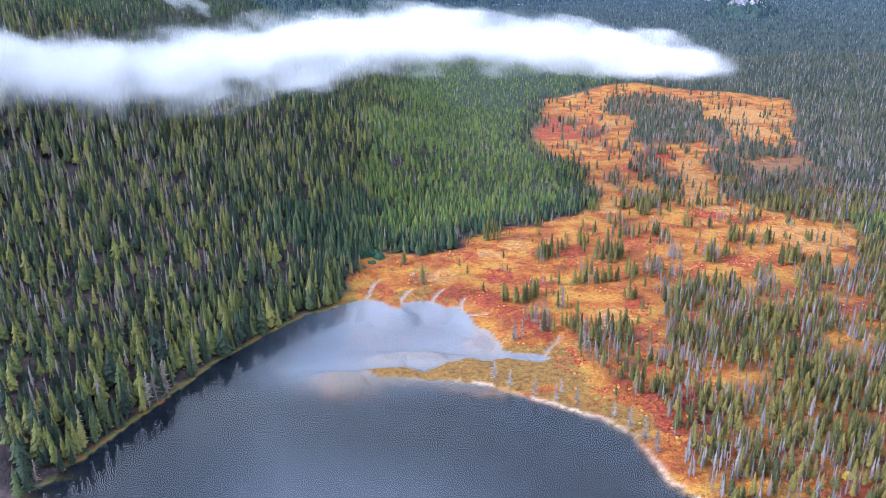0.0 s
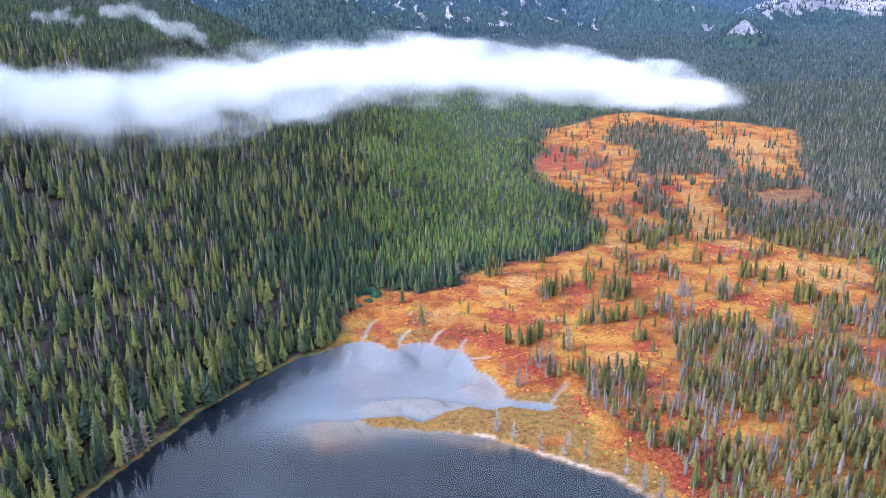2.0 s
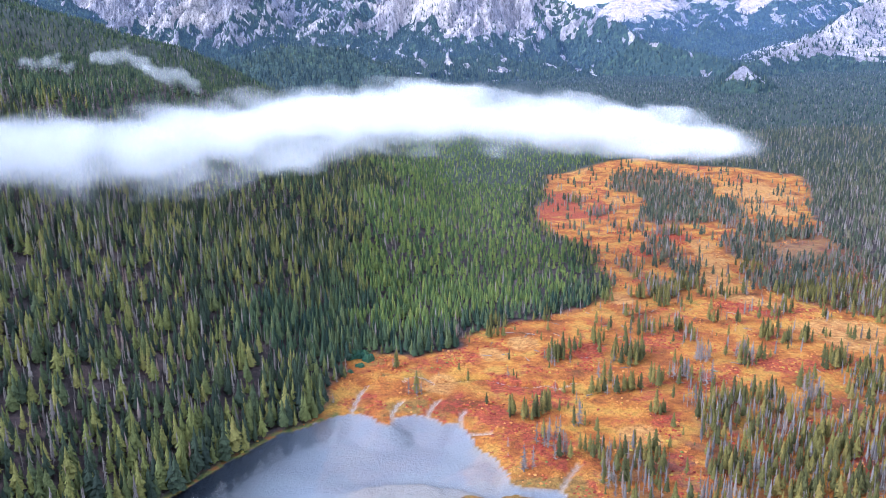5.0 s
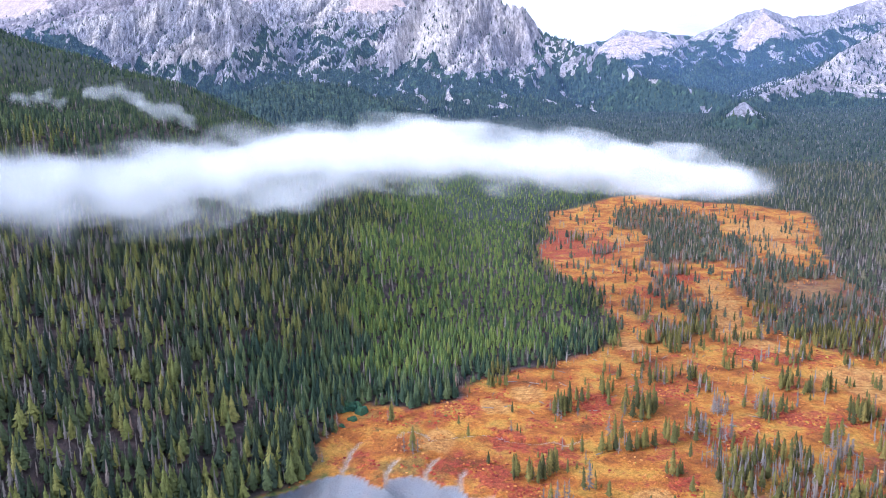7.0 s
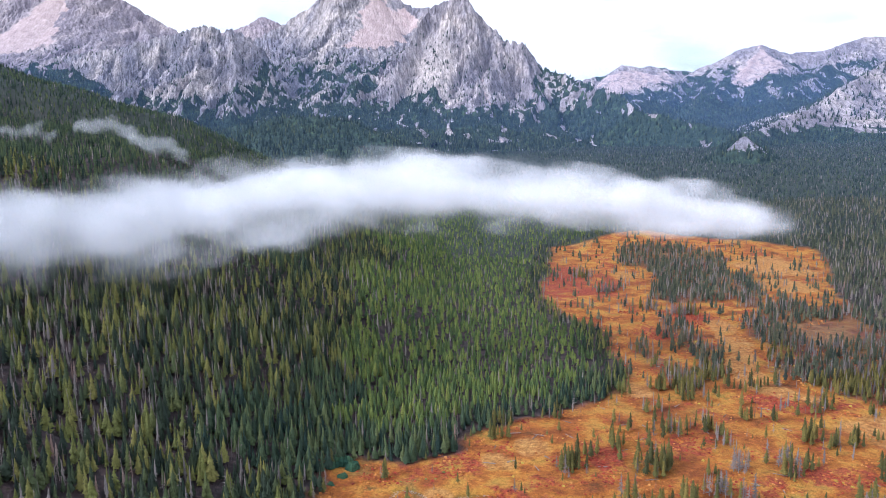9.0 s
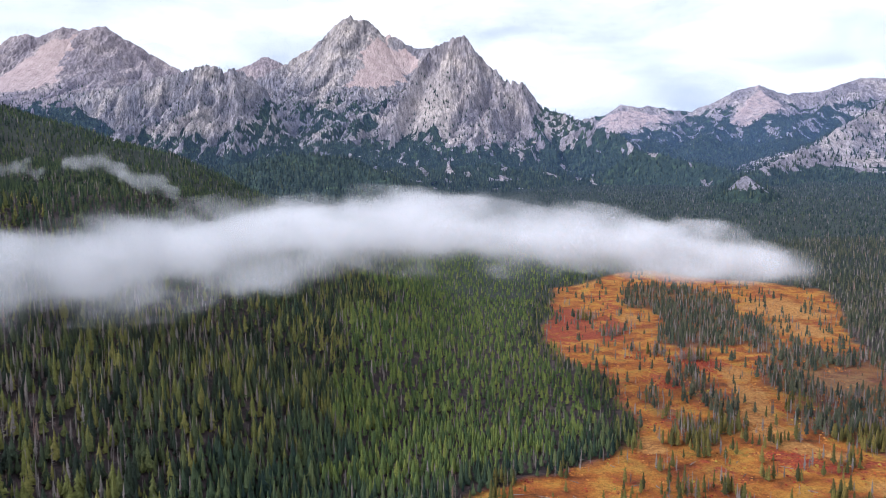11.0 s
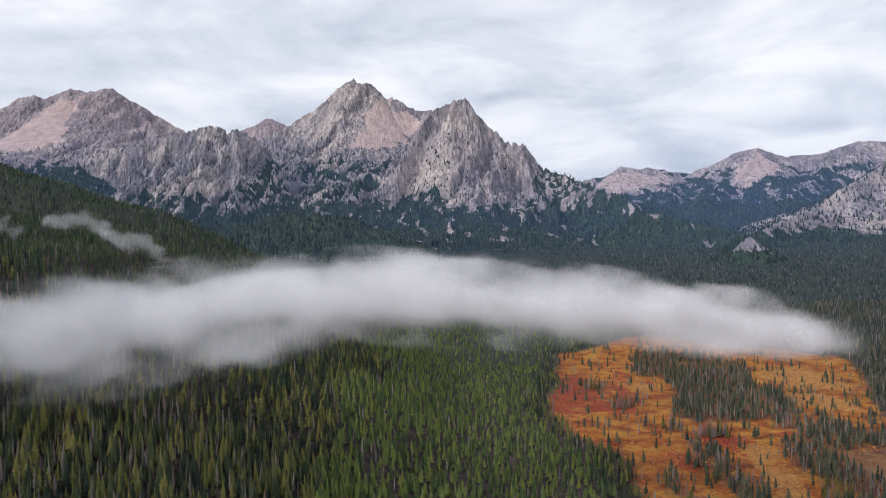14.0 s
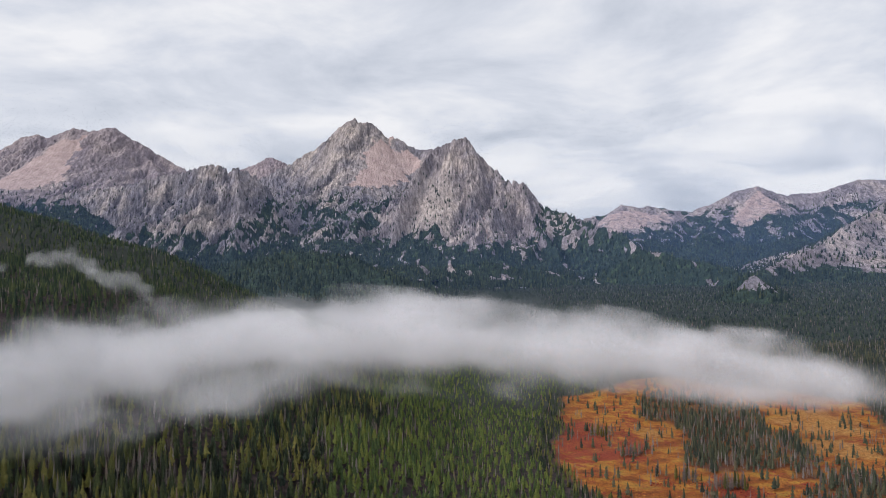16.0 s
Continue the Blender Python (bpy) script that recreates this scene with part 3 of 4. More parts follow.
def vapour(k, bsdf):
    p = k.pos()
    warp = k.n.new("ShaderNodeVectorMath")
    warp.operation = "MULTIPLY_ADD"
    k.l.new(k.noise(0.02, 3, 0.5, color=True), warp.inputs[0])
    warp.inputs[1].default_value = (26, 26, 20)
    k.l.new(p, warp.inputs[2])
    n1 = k.noise(0.04, 8, 0.6, vec=k.scaled(warp.outputs[0], (0.7, 0.7, 1.3)))
    core = k.attr("dense")
    body = k.math("ADD", core, k.math("MULTIPLY", k.math("SUBTRACT", n1, 0.51), 2.7))
    alpha = k.math("MULTIPLY", k.math("MULTIPLY", k.range(body, 0.0, 0.9), k.range(core, 0.0, 0.22)), k.math("MULTIPLY", k.attr("thick"), 0.20))
    body, glow, both, clear, mix = (k.n.new("ShaderNode" + t) for t in ("BsdfDiffuse", "BsdfTranslucent", "MixShader", "BsdfTransparent", "MixShader"))
    body.inputs["Color"].default_value = glow.inputs["Color"].default_value = (0.94, 0.93, 0.94, 1)
    both.inputs[0].default_value = 0.58
    k.l.new(body.outputs[0], both.inputs[1])
    k.l.new(glow.outputs[0], both.inputs[2])
    k.put(mix.inputs[0], alpha)
    k.l.new(clear.outputs[0], mix.inputs[1])
    k.l.new(both.outputs[0], mix.inputs[2])
    k.l.new(mix.outputs[0], k.n["Material Output"].inputs["Surface"])


VAPOUR = material("cloud_vapour", vapour, 1.0, 0.0)


# ---------------------------------------------------------------- mesh tools
def mesh_from(name, verts, faces, mats, index=None, smooth=False):
    """A mesh from an array of points and an array of triangles or quads."""
    verts, faces = np.ascontiguousarray(verts, np.float32), np.ascontiguousarray(faces, np.int32)
    me = bpy.data.meshes.new(name)
    n, k = faces.shape
    me.vertices.add(len(verts))
    me.vertices.foreach_set("co", verts.ravel())
    me.loops.add(n * k)
    me.loops.foreach_set("vertex_index", faces.ravel())
    me.polygons.add(n)
    me.polygons.foreach_set("loop_start", np.arange(0, n * k, k, dtype=np.int32))
    if index is not None:
        me.polygons.foreach_set("material_index", np.ascontiguousarray(index, np.int32))
    me.polygons.foreach_set("use_smooth", np.full(n, smooth))
    for m in mats:
        me.materials.append(m)
    me.update(calc_edges=True)
    return me


def grid_faces(rows, cols, keep=None):
    a = np.arange(rows * cols).reshape(rows, cols)
    f = np.stack([a[:-1, :-1], a[:-1, 1:], a[1:, 1:], a[1:, :-1]], -1).reshape(-1, 4)
    return f if keep is None else f[keep[f].any(1)]


# ---------------------------------------------------------------- ground, lake, mountains
CHANNEL = [(152, 525, 0), (146, 475, 0), (135, 435, 0), (131, 408, 0), (146, 392, 0)]
RED_SPOTS = [(78, 646, 46), (72, 700, 30), (105, 500, 16), (136, 545, 22), (128, 391, 14), (127, 345, 9), (121, 316, 9), (92, 310, 11), (-11, 323, 13), (9, 297, 9), (27, 285, 10),
             (31, 222, 6), (63, 238, 9), (49, 330, 9), (60, 190, 12)]
TAN_SPOTS = [(161, 354, 20), (178, 352, 14), (204, 500, 24), (262, 720, 45), (240, 640, 30), (125, 689, 16), (20, 338, 9), (74, 401, 11), (55, 256, 8), (-15, 296, 9), (7, 326, 8), (100, 860, 30)]


def spots_at(spots_list, x, y):
    w = np.zeros(x.shape)
    for cx, cy, r in spots_list:
        w = np.maximum(w, step(1.25, 0.45, np.hypot(x - cx, (y - cy) * 0.75) / r))
    return w


def red_at(x, y):
    """Where crimson shrubs grow, about 0 to 1."""
    return 0.31 + 0.34 * fbm(x / 26 + 3, y / 36, 4) + 0.37 * spots_at(RED_SPOTS, x, y) - 0.3 * tan_at(x, y) + 0.1 * step(64, 20, np.hypot(x - 78, (y - 655) * 0.6)) \
        + 0.25 * step(13, 4, near_line([(28, 250, 0), (34, 225, 0), (46, 203, 0), (60, 180, 0)], x, y)[0]) \
        + 0.07 * step(12, 3, near_line([(-10, 284, 0), (10, 268, 0), (24, 255, 0)], x, y)[0])


def tan_at(x, y):
    """Where the marsh is dry straw grass, 0 to 1."""
    return np.clip(np.maximum(spots_at(TAN_SPOTS, x, y), step(13, 5, near_line(CHANNEL, x, y)[0])) + 0.4 * fbm(x / 14 + 6, y / 18, 3) - 0.18, 0, 1)


def gold_at(x, y, s):
    return 0.45 * step(15, 3, -s) * (x > -52) * (y > 205) + 0.35 * step(0.05, 0.45, fbm(x / 24 + 7, y / 24, 3)) * step(360, 320, y) \
        + 0.2 * step(40, 15, np.hypot(x + 30, y - 305))


def build_ground():
    ang = np.radians(np.concatenate([np.linspace(-180, -41, 46)[:-1], np.linspace(-41, 41, 260), np.linspace(41, 180, 46)[1:]]))
    rad = np.concatenate([np.linspace(0.5, 95, 22)[:-1], np.arange(95, 150, 1.5), np.arange(150, 278, 0.9), np.arange(278, 400, 1.8), np.arange(400, 700, 3.4), np.arange(700, 1400, 8),
                          np.arange(1400, 4950, 55), [4950]])
    r, a = np.meshgrid(rad, ang, indexing="ij")
    x, y = r * np.sin(a), 40 + r * np.cos(a)
    z = ground_z(x, y)
    v = np.stack([x, y, z], -1).reshape(-1, 3)
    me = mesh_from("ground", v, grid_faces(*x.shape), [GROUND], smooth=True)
    s, free = lake_side(x, y), open_ground(x, y)
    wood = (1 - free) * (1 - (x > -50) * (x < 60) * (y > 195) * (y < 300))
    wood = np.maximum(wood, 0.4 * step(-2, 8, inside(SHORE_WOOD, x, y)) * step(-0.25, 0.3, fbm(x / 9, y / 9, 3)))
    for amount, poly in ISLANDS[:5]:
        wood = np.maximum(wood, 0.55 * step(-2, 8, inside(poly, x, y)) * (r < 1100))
    spit = step(-4, 3, inside([(-45, 225), (-45, 205), (9, 204), (32, 187), (48, 176), (52, 186), (36, 205), (30, 232), (-6, 229)], x, y))
    beach = 0.85 * step(1.9, 0.5, -s) * (s < 0) * np.maximum(step(-12, 2, x) * step(44, 30, x) * (y < 213), 0.75 * (x > 30) * (y < 195)) * step(-0.25, 0.2, fbm(x / 6, y / 6, 2) + 0.1)
    shallow = np.maximum(0.5 * step(0.05, 1.0, shelf_sheen_at(x, y)), 0.5 * step(1.2, 0.2, s) * (x > -45)) * (s > 0)
    # Bay: shallow sand and sky reflection, both put into the sand colour.
    shallow = np.maximum(shallow, 0.22 * step(-90, -36, x + 14 * fbm(x / 15, y / 15, 2)) * step(208, 232, y) * (s > 0))
    red, gold = red_at(x, y) - 0.6 * spit * (x < 30), gold_at(x, y, s) + 0.6 * spit
    rim = step(3.5, 0.5, -s) * (s < 0) * (x < -50) * (y > 0)
    # Far from shore and in the bay the bed holds painted sky reflection.
    for key, val in (("wood", wood), ("sand", np.maximum(np.maximum(beach, shallow), 0.55 * step(1.1, 0.5, creek_side(x, y)) * (s < 0.5) * (y < 292))), ("bed", (s > 0) * (1 - shallow)), ("sky_in_bed", np.maximum(step(18, 120, s), 1.0 * step(-92, -40, x) * step(200, 226, y))), ("red", red), ("gold", gold), ("straw", tan_at(x, y)), ("rim", rim), ("scrub", step(500, 900, y))):
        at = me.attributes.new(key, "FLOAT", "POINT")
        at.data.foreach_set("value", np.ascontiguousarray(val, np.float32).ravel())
    tagged(new("ground", me), "valley floor of orange and red autumn marsh, forest floor and pale sand", "ground", kind="structure")


def build_lake():
    x, y = np.meshgrid(np.linspace(-215, 125, 120), np.linspace(-275, 306, 200), indexing="ij")
    v = np.stack([x, y, np.zeros_like(x)], -1).reshape(-1, 3)
    ob = new("water", mesh_from("water", v, grid_faces(*x.shape)[:, ::-1], [WATER], smooth=True))
    ob.visible_shadow = False
    tagged(ob, "calm blue-grey lake water with shallow sandy shelf", "lake", kind="structure")


MOUNTAINS = [("left", "mountain", "broad rocky mountain with pink scree bowls", 13), ("spires", "mountain", "jagged grey granite spires above dark conifers", 7.6),
             ("far_crag", "mountain", "small distant orange-lit crag", 10), ("high", "mountain", "twin-topped grey granite peak with a scree bowl", 9),
             ("front", "mountain", "steep pale granite peak with a long wooded shoulder", 7.6), ("right", "mountain", "long distant ridge of bare pale summits", 13),
             ("near_right", "mountain", "rocky slope with scattered conifers and pale slabs", 9), ("foothill", "hill", "rounded foothill covered in conifers", 10),
             ("knob", "rock outcrop", "pale granite outcrop among conifers", 4)]


def build_mountain(key, kind, label, pitch):
    pts = np.array([p for line in RIDGES[key][2] for p in line], float)
    pad = {"knob": 70, "foothill": 500}.get(key, 900)
    x0, x1, y0, y1 = pts[:, 0].min() - pad, pts[:, 0].max() + pad, pts[:, 1].min() - pad, min(pts[:, 1].max() + 220, 4930)
    x, y = np.meshgrid(np.arange(x0, x1, pitch), np.arange(y0, y1, pitch), indexing="ij")
    z = mountain_z(key, x, y)
    keep = (z > valley(x, y) - 6).ravel()
    used = grid_faces(*x.shape, keep)[:, ::-1]
    ids, back = np.unique(used, return_inverse=True)
    v = np.stack([x, y, z], -1).reshape(-1, 3)[ids]
    wood = mountain_wood(key, x, y, z, slope_of(key, x, y, z)).ravel()[ids]
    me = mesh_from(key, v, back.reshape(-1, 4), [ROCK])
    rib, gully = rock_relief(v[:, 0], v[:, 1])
    # Mask of the lit faces that get the painted light.
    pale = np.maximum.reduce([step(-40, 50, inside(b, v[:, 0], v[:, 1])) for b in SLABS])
    # far_crag at full warm: its orange light is set as rock colour.
    for nm, val in (("wood", wood), ("pale", pale), ("cleft_shade", step(-0.02, -0.38, gully + 0.5 * rib) * (1 - 0.6 * pale)), ("scree", scree_bowl(v[:, 0], v[:, 1]) * (0.62 if key == "right" else 1.0)), ("warm", np.full(len(v), {"left": 0.75, "right": 0.5, "near_right": 0.5, "far_crag": 1.0, "front": 0.4}.get(key, 0.2)))):
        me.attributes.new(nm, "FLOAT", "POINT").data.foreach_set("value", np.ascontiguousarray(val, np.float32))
    tagged(new("mountain" if kind == "mountain" else kind.replace(" ", "_"), me), label, kind, kind="structure")


build_ground()
build_lake()
for row in MOUNTAINS:
    build_mountain(*row)


# ---------------------------------------------------------------- trees
def crown(tiers, per, seed, width=0.13, low=0.12, taper=0.9, sag=0.3):
    """A conifer's crown of unit height: tiers of folded, sagging boughs round a dark core."""
    r = np.random.default_rng(seed)
    a = np.arange(4) / 4 * 2 * np.pi
    vs = [np.stack([np.cos(a) * width * 0.3, np.sin(a) * width * 0.3, np.full(4, low)], -1), np.array([[0, 0, 1.0]])]
    fs, n = [(j, (j + 1) % 4, 4) for j in range(4)], 5
    gap = (0.97 - low) / tiers
    for i in range(tiers):
        z = low + (0.97 - low) * i / tiers
        w = width * (1 - i / tiers) ** taper * r.uniform(0.85, 1.15) * (0.75 if i == 0 else 1)
        for j in range(per):
            b = 2 * np.pi * (j + 0.5 * (i % 2) + r.uniform(-0.25, 0.25)) / per
            ln = w * r.uniform(0.7, 1.25)
            c, q = np.array([np.cos(b), np.sin(b), 0]), np.array([-np.sin(b), np.cos(b), 0])
            up = z + gap * r.uniform(-0.2, 0.2)
            root, tip = np.array([0, 0, up + gap * 1.25]), c * ln + np.array([0, 0, up - sag * ln])
            mid, half = c * ln * 0.58 + np.array([0, 0, up + gap * 0.2 - sag * ln * 0.55]), q * ln * min(0.62, 2.6 / per)
            vs.append(np.array([root, mid + half, tip, mid - half]))
            fs += [(n, n + 1, n + 2), (n, n + 2, n + 3)]
            n += 4
    return np.concatenate(vs), np.array(fs)


def stem(sides, w0, w1, h, lean=0.0):
    a = np.arange(sides) / sides * 2 * np.pi
    v = np.concatenate([np.stack([np.cos(a) * w0, np.sin(a) * w0, np.full(sides, -0.02)], -1), np.stack([np.cos(a) * w1 + lean, np.sin(a) * w1, np.full(sides, h)], -1)])
    f = []
    for j in range(sides):
        q = (j + 1) % sides
        f += [(j, q, q + sides), (j, q + sides, j + sides)]
    return v, np.array(f)


def twigs(count, seed, width=0.09, thick=0.006, low=0.2):
    """Bare drooping branches up a dead stem, each a thin spike."""
    r = np.random.default_rng(seed)
    vs, fs = [], []
    for i in range(count):
        z = low + (0.96 - low) * (i + r.uniform(0, 1)) / count
        a, ln = r.uniform(0, 2 * np.pi), width * (1.1 - z) * r.uniform(0.5, 1.3) + 0.012
        d = np.array([np.cos(a), np.sin(a), r.uniform(-0.5, 0.25)])
        side = np.array([-np.sin(a), np.cos(a), 0]) * thick
        b = np.array([0, 0, z])
        n = len(vs)
        vs += [b + side, b - side, b + np.array([0, 0, thick * 2.5]), b + d * ln]
        fs += [(n, n + 1, n + 3), (n + 1, n + 2, n + 3), (n + 2, n, n + 3)]
    return np.array(vs), np.array(fs)


def joined(*parts):
    vs, fs, ms, n = [], [], [], 0
    for (v, f), m in parts:
        vs.append(v)
        fs.append(f + n)
        ms.append(np.full(len(f), m))
        n += len(v)
    return np.concatenate(vs), np.concatenate(fs), np.concatenate(ms)


def scatter_mesh(name, templates, pos, height, wide, mats, seed):
    """Many trees in one mesh: a template, a place, a height and a width each."""
    r = np.random.default_rng(seed)
    pick = r.integers(0, len(templates), len(pos))
    vs, fs, ms, ts, n = [], [], [], [], 0
    for t, (v, f, m) in enumerate(templates):
        sel = np.nonzero(pick == t)[0]
        if not len(sel):
            continue
        a = r.uniform(0, 2 * np.pi, len(sel))
        c, s = np.cos(a)[:, None], np.sin(a)[:, None]
        h, w = height[sel][:, None], (height[sel] * wide[sel])[:, None]
        lx, ly = r.normal(0, 0.02, (2, len(sel), 1))
        x = (v[None, :, 0] * c - v[None, :, 1] * s) * w + v[None, :, 2] * h * lx + pos[sel, 0:1]
        y = (v[None, :, 0] * s + v[None, :, 1] * c) * w + v[None, :, 2] * h * ly + pos[sel, 1:2]
        z = v[None, :, 2] * h + pos[sel, 2:3]
        vs.append(np.stack([x, y, z], -1).reshape(-1, 3))
        fs.append((f[None] + (np.arange(len(sel)) * len(v))[:, None, None] + n).reshape(-1, 3))
        ms.append(np.tile(m, len(sel)))
        ts.append(np.repeat(r.uniform(0, 1, len(sel)), len(v)))
        n += len(sel) * len(v)
    me = mesh_from(name, np.concatenate(vs), np.concatenate(fs), mats, np.concatenate(ms))
    me.attributes.new("tint", "FLOAT", "POINT").data.foreach_set("value", np.concatenate(ts).astype(np.float32))
    return me


def spots(x0, x1, y0, y1, pitch, seed):
    r = np.random.default_rng(seed)
    x, y = np.meshgrid(np.arange(x0, x1, pitch), np.arange(y0, y1, pitch), indexing="ij")
    x, y = (x + r.uniform(-0.48, 0.48, x.shape) * pitch).ravel(), (y + r.uniform(-0.48, 0.48, y.shape) * pitch).ravel()
    return x, y, r


def seen_wedge(x, y, side=0.66, pad=20):
    return np.abs(x) < side * y + pad


LIVE_NEAR = [joined((crown(9, 5, 10 + i, 0.165 + 0.014 * i), 0), (stem(4, 0.014, 0.008, 0.3), 1)) for i in range(4)]
LIVE_MID = [joined((crown(5, 4, 30 + i, 0.2), 0), (stem(3, 0.014, 0.008, 0.25), 1)) for i in range(4)]
ROUND_NEAR = [joined((crown(7, 5, 20 + i, 0.17, 0.16, 0.6), 0), (stem(3, 0.014, 0.008, 0.3), 1)) for i in range(4)]
ROUND_MID = [joined((crown(4, 5, 40 + i, 0.2, 0.14, 0.6), 0), (stem(3, 0.014, 0.008, 0.25), 1)) for i in range(4)]
LIVE_FAR = [joined((crown(3, 4, 50 + i, 0.23, 0.06, 0.8), 0)) for i in range(3)]
DEAD_NEAR = [joined((stem(4, 0.016, 0.004, 1.0, 0.02), 0), (twigs(14, 70 + i, 0.15, 0.012, 0.12), 0)) for i in range(3)]
DEAD_NEAR += [joined((stem(4, 0.015, 0.004, 1.0, 0.02), 0), (crown(7, 4, 75 + i, 0.085, 0.16, 0.7, 0.5), 0)) for i in range(4)]
DEAD_MID = [joined((stem(3, 0.02, 0.005, 1.0, 0.02), 0), (twigs(12, 80 + i, 0.16, 0.02, 0.12), 0)) for i in range(2)]
DEAD_MID += [joined((stem(3, 0.02, 0.005, 1.0, 0.02), 0), (crown(4, 4, 83 + i, 0.11, 0.14, 0.7, 0.5), 0)) for i in range(2)]
DEAD_FAR = [joined((stem(3, 0.025, 0.008, 1.0, 0.02), 0), (crown(3, 4, 85 + i, 0.11, 0.12, 0.7, 0.4), 0)) for i in range(3)]


def cone(seed):
    r = np.random.default_rng(seed)
    a = np.arange(5) / 5 * 2 * np.pi
    w = r.uniform(0.13, 0.24, 5)
    v = np.concatenate([np.stack([np.cos(a) * w, np.sin(a) * w, r.uniform(0.0, 0.12, 5)], -1), [[r.normal(0, 0.01), 0, 1]]])
    return v, np.array([(j, (j + 1) % 5, 5) for j in range(5)])


CONE = [joined((cone(90 + i), 0)) for i in range(4)]


def plant():
    zones = [(-300, 290, 118, 430, 2.5), (-460, 480, 430, 760, 3.6), (-700, 760, 760, 1150, 5.6), (-1000, 1600, 1150, 2600, 10.5), (200, 2300, 2600, 3700, 14.0)]
    singles = []
    for zi, (x0, x1, y0, y1, pitch) in enumerate(zones):
        x, y, r = spots(x0, x1, y0, y1, pitch, 200 + zi)
        if zi < 3:
            xb, yb, _ = spots(35, x1, y0, y1, pitch * 1.8, 270 + zi)
            more = (tree_cover(xb, yb) > 0.5) & (open_ground(xb, yb) > 0.5)
            x, y = np.concatenate([x, xb[more]]), np.concatenate([y, yb[more]])
        ok = seen_wedge(x, y) & ~((y > 1090) & (x < -150 - 0.25 * (y - 1090))) & (r.uniform(0, 1, len(x)) < tree_cover(x, y))
        x, y = x[ok], y[ok]
        z = valley(x, y) if zi else ground_z(x, y)
        left = 1 - open_ground(x, y)
        east = np.where((x > 150) & (y > 380), 1.0, 0.0)
        left = left * (1 - east * step(140, 220, x))
        dead_share = np.where(left > 0.5, 0.05 + 0.14 * step(0.0, 0.45, fbm(x / 35, y / 35 + 6, 2)) + 0.22 * step(-80, -130, x) * step(480, 420, y), (0.52 - 0.1 * step(480, 600, y) + 0.4 * fbm(x / 30 + 1, y / 30, 2)) * (1 - 0.35 * step(740, 860, y)) * (1 - 0.4 * step(1000, 1500, y)))
        dead_share = np.where((left < 0.5) & (tree_cover(x, y) < 0.25), 0.2, dead_share)
        dead = r.uniform(0, 1, len(x)) < dead_share
        tall = 10.5 + 3.5 * step(-30, -6, lake_side(x, y)) - 2.5 * step(-80, 10, x) * step(300, 400, y) - 1.5 * step(500, 700, y) - 2.5 * step(-120, -200, x) * step(420, 560, y)
        height = np.where(left > 0.5, 0.80 * tall, 6.8) * r.uniform(0.5, 1.25, len(x)) * np.where(dead, 0.95, 1)
        small = (left < 0.5) & (tree_cover(x, y) < 0.2)
        height = np.where(small, height * r.uniform(0.35, 0.8, len(x)), height)
        wide = r.uniform(0.85, 1.35, len(x))
        pos = np.stack([x, y, z], -1)
        live_t = (LIVE_NEAR, LIVE_MID, LIVE_FAR, CONE, CONE)[zi]
        round_t = (ROUND_NEAR, ROUND_MID, LIVE_FAR, CONE, CONE)[zi]
        dead_t = (DEAD_NEAR, DEAD_MID, DEAD_FAR, DEAD_FAR, DEAD_FAR)[zi]
        if zi == 0:
            lone = (y < 330) & (((left > 0.5) & (x < 0) & (lake_side(x, y) > -5) & (y < 205)) | ((left < 0.5) & (x < 40)))
            singles = [(p, h, w, d, l) for p, h, w, d, l, k in zip(pos, height, wide, dead, left, lone) if k]
        else:
            lone = np.zeros(len(x), bool)
        young = (left > 0.5) & (x + 25 * fbm(x / 50, y / 50 + 9, 2) > -62 - 0.05 * (y - 330)) & (y > 345) & (inside(VALLEY, x, y) + 9 * fbm(x / 20, y / 20, 2) < -15) & (zi < 3)
        height, wide = np.where(young & ~dead, 0.85 * height, height), np.where(young & ~dead, 1.2 * wide, wide)
        patchy = 60 * fbm(x / 40, y / 40, 2)
        hill = (x + patchy < -110) & (y + patchy > 480) & (zi in (0, 1, 2)) & ~lone
        edge = (inside(VALLEY, x, y) + 0.3 * patchy > -38) & (y > 300) & (y < 520) & (x < 60) & ~lone & ~hill
        lodge = (y + patchy > 430) & (zi in (0, 1, 2)) & ~lone
        for sel, nm, tpl, mats, label in (
                (~dead & young & ~lone, "young_pine_forest", round_t, [YOUNG, BARK], "close-set bright green young pines on the flat"),
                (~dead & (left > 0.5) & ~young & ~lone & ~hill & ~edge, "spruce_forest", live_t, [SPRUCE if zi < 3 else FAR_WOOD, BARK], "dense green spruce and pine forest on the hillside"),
                (~dead & (left > 0.5) & ~young & hill, "hillside_forest", live_t, [HILL, BARK], "dark olive conifers covering the rounded hill"),
                (~dead & (left > 0.5) & ~young & edge, "edge_forest", live_t, [HILL, BARK], "dark green conifers along the forest edge"),
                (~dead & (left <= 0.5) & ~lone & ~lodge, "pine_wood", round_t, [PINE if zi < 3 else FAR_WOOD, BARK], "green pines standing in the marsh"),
                (~dead & (left <= 0.5) & lodge, "lodgepole_wood", round_t, [LODGEPOLE, BARK], "grey-green lodgepole pines beyond the marsh"),
                (dead & ~lone, "dead_trees", dead_t, [GREY], "bare grey dead conifers among living trees")):
            if sel.sum() > 5:
                ob = new(nm, scatter_mesh(nm, tpl, pos[sel], height[sel], wide[sel], mats, 300 + zi))
                tagged(ob, label, "trees", kind="stuff")
    return singles


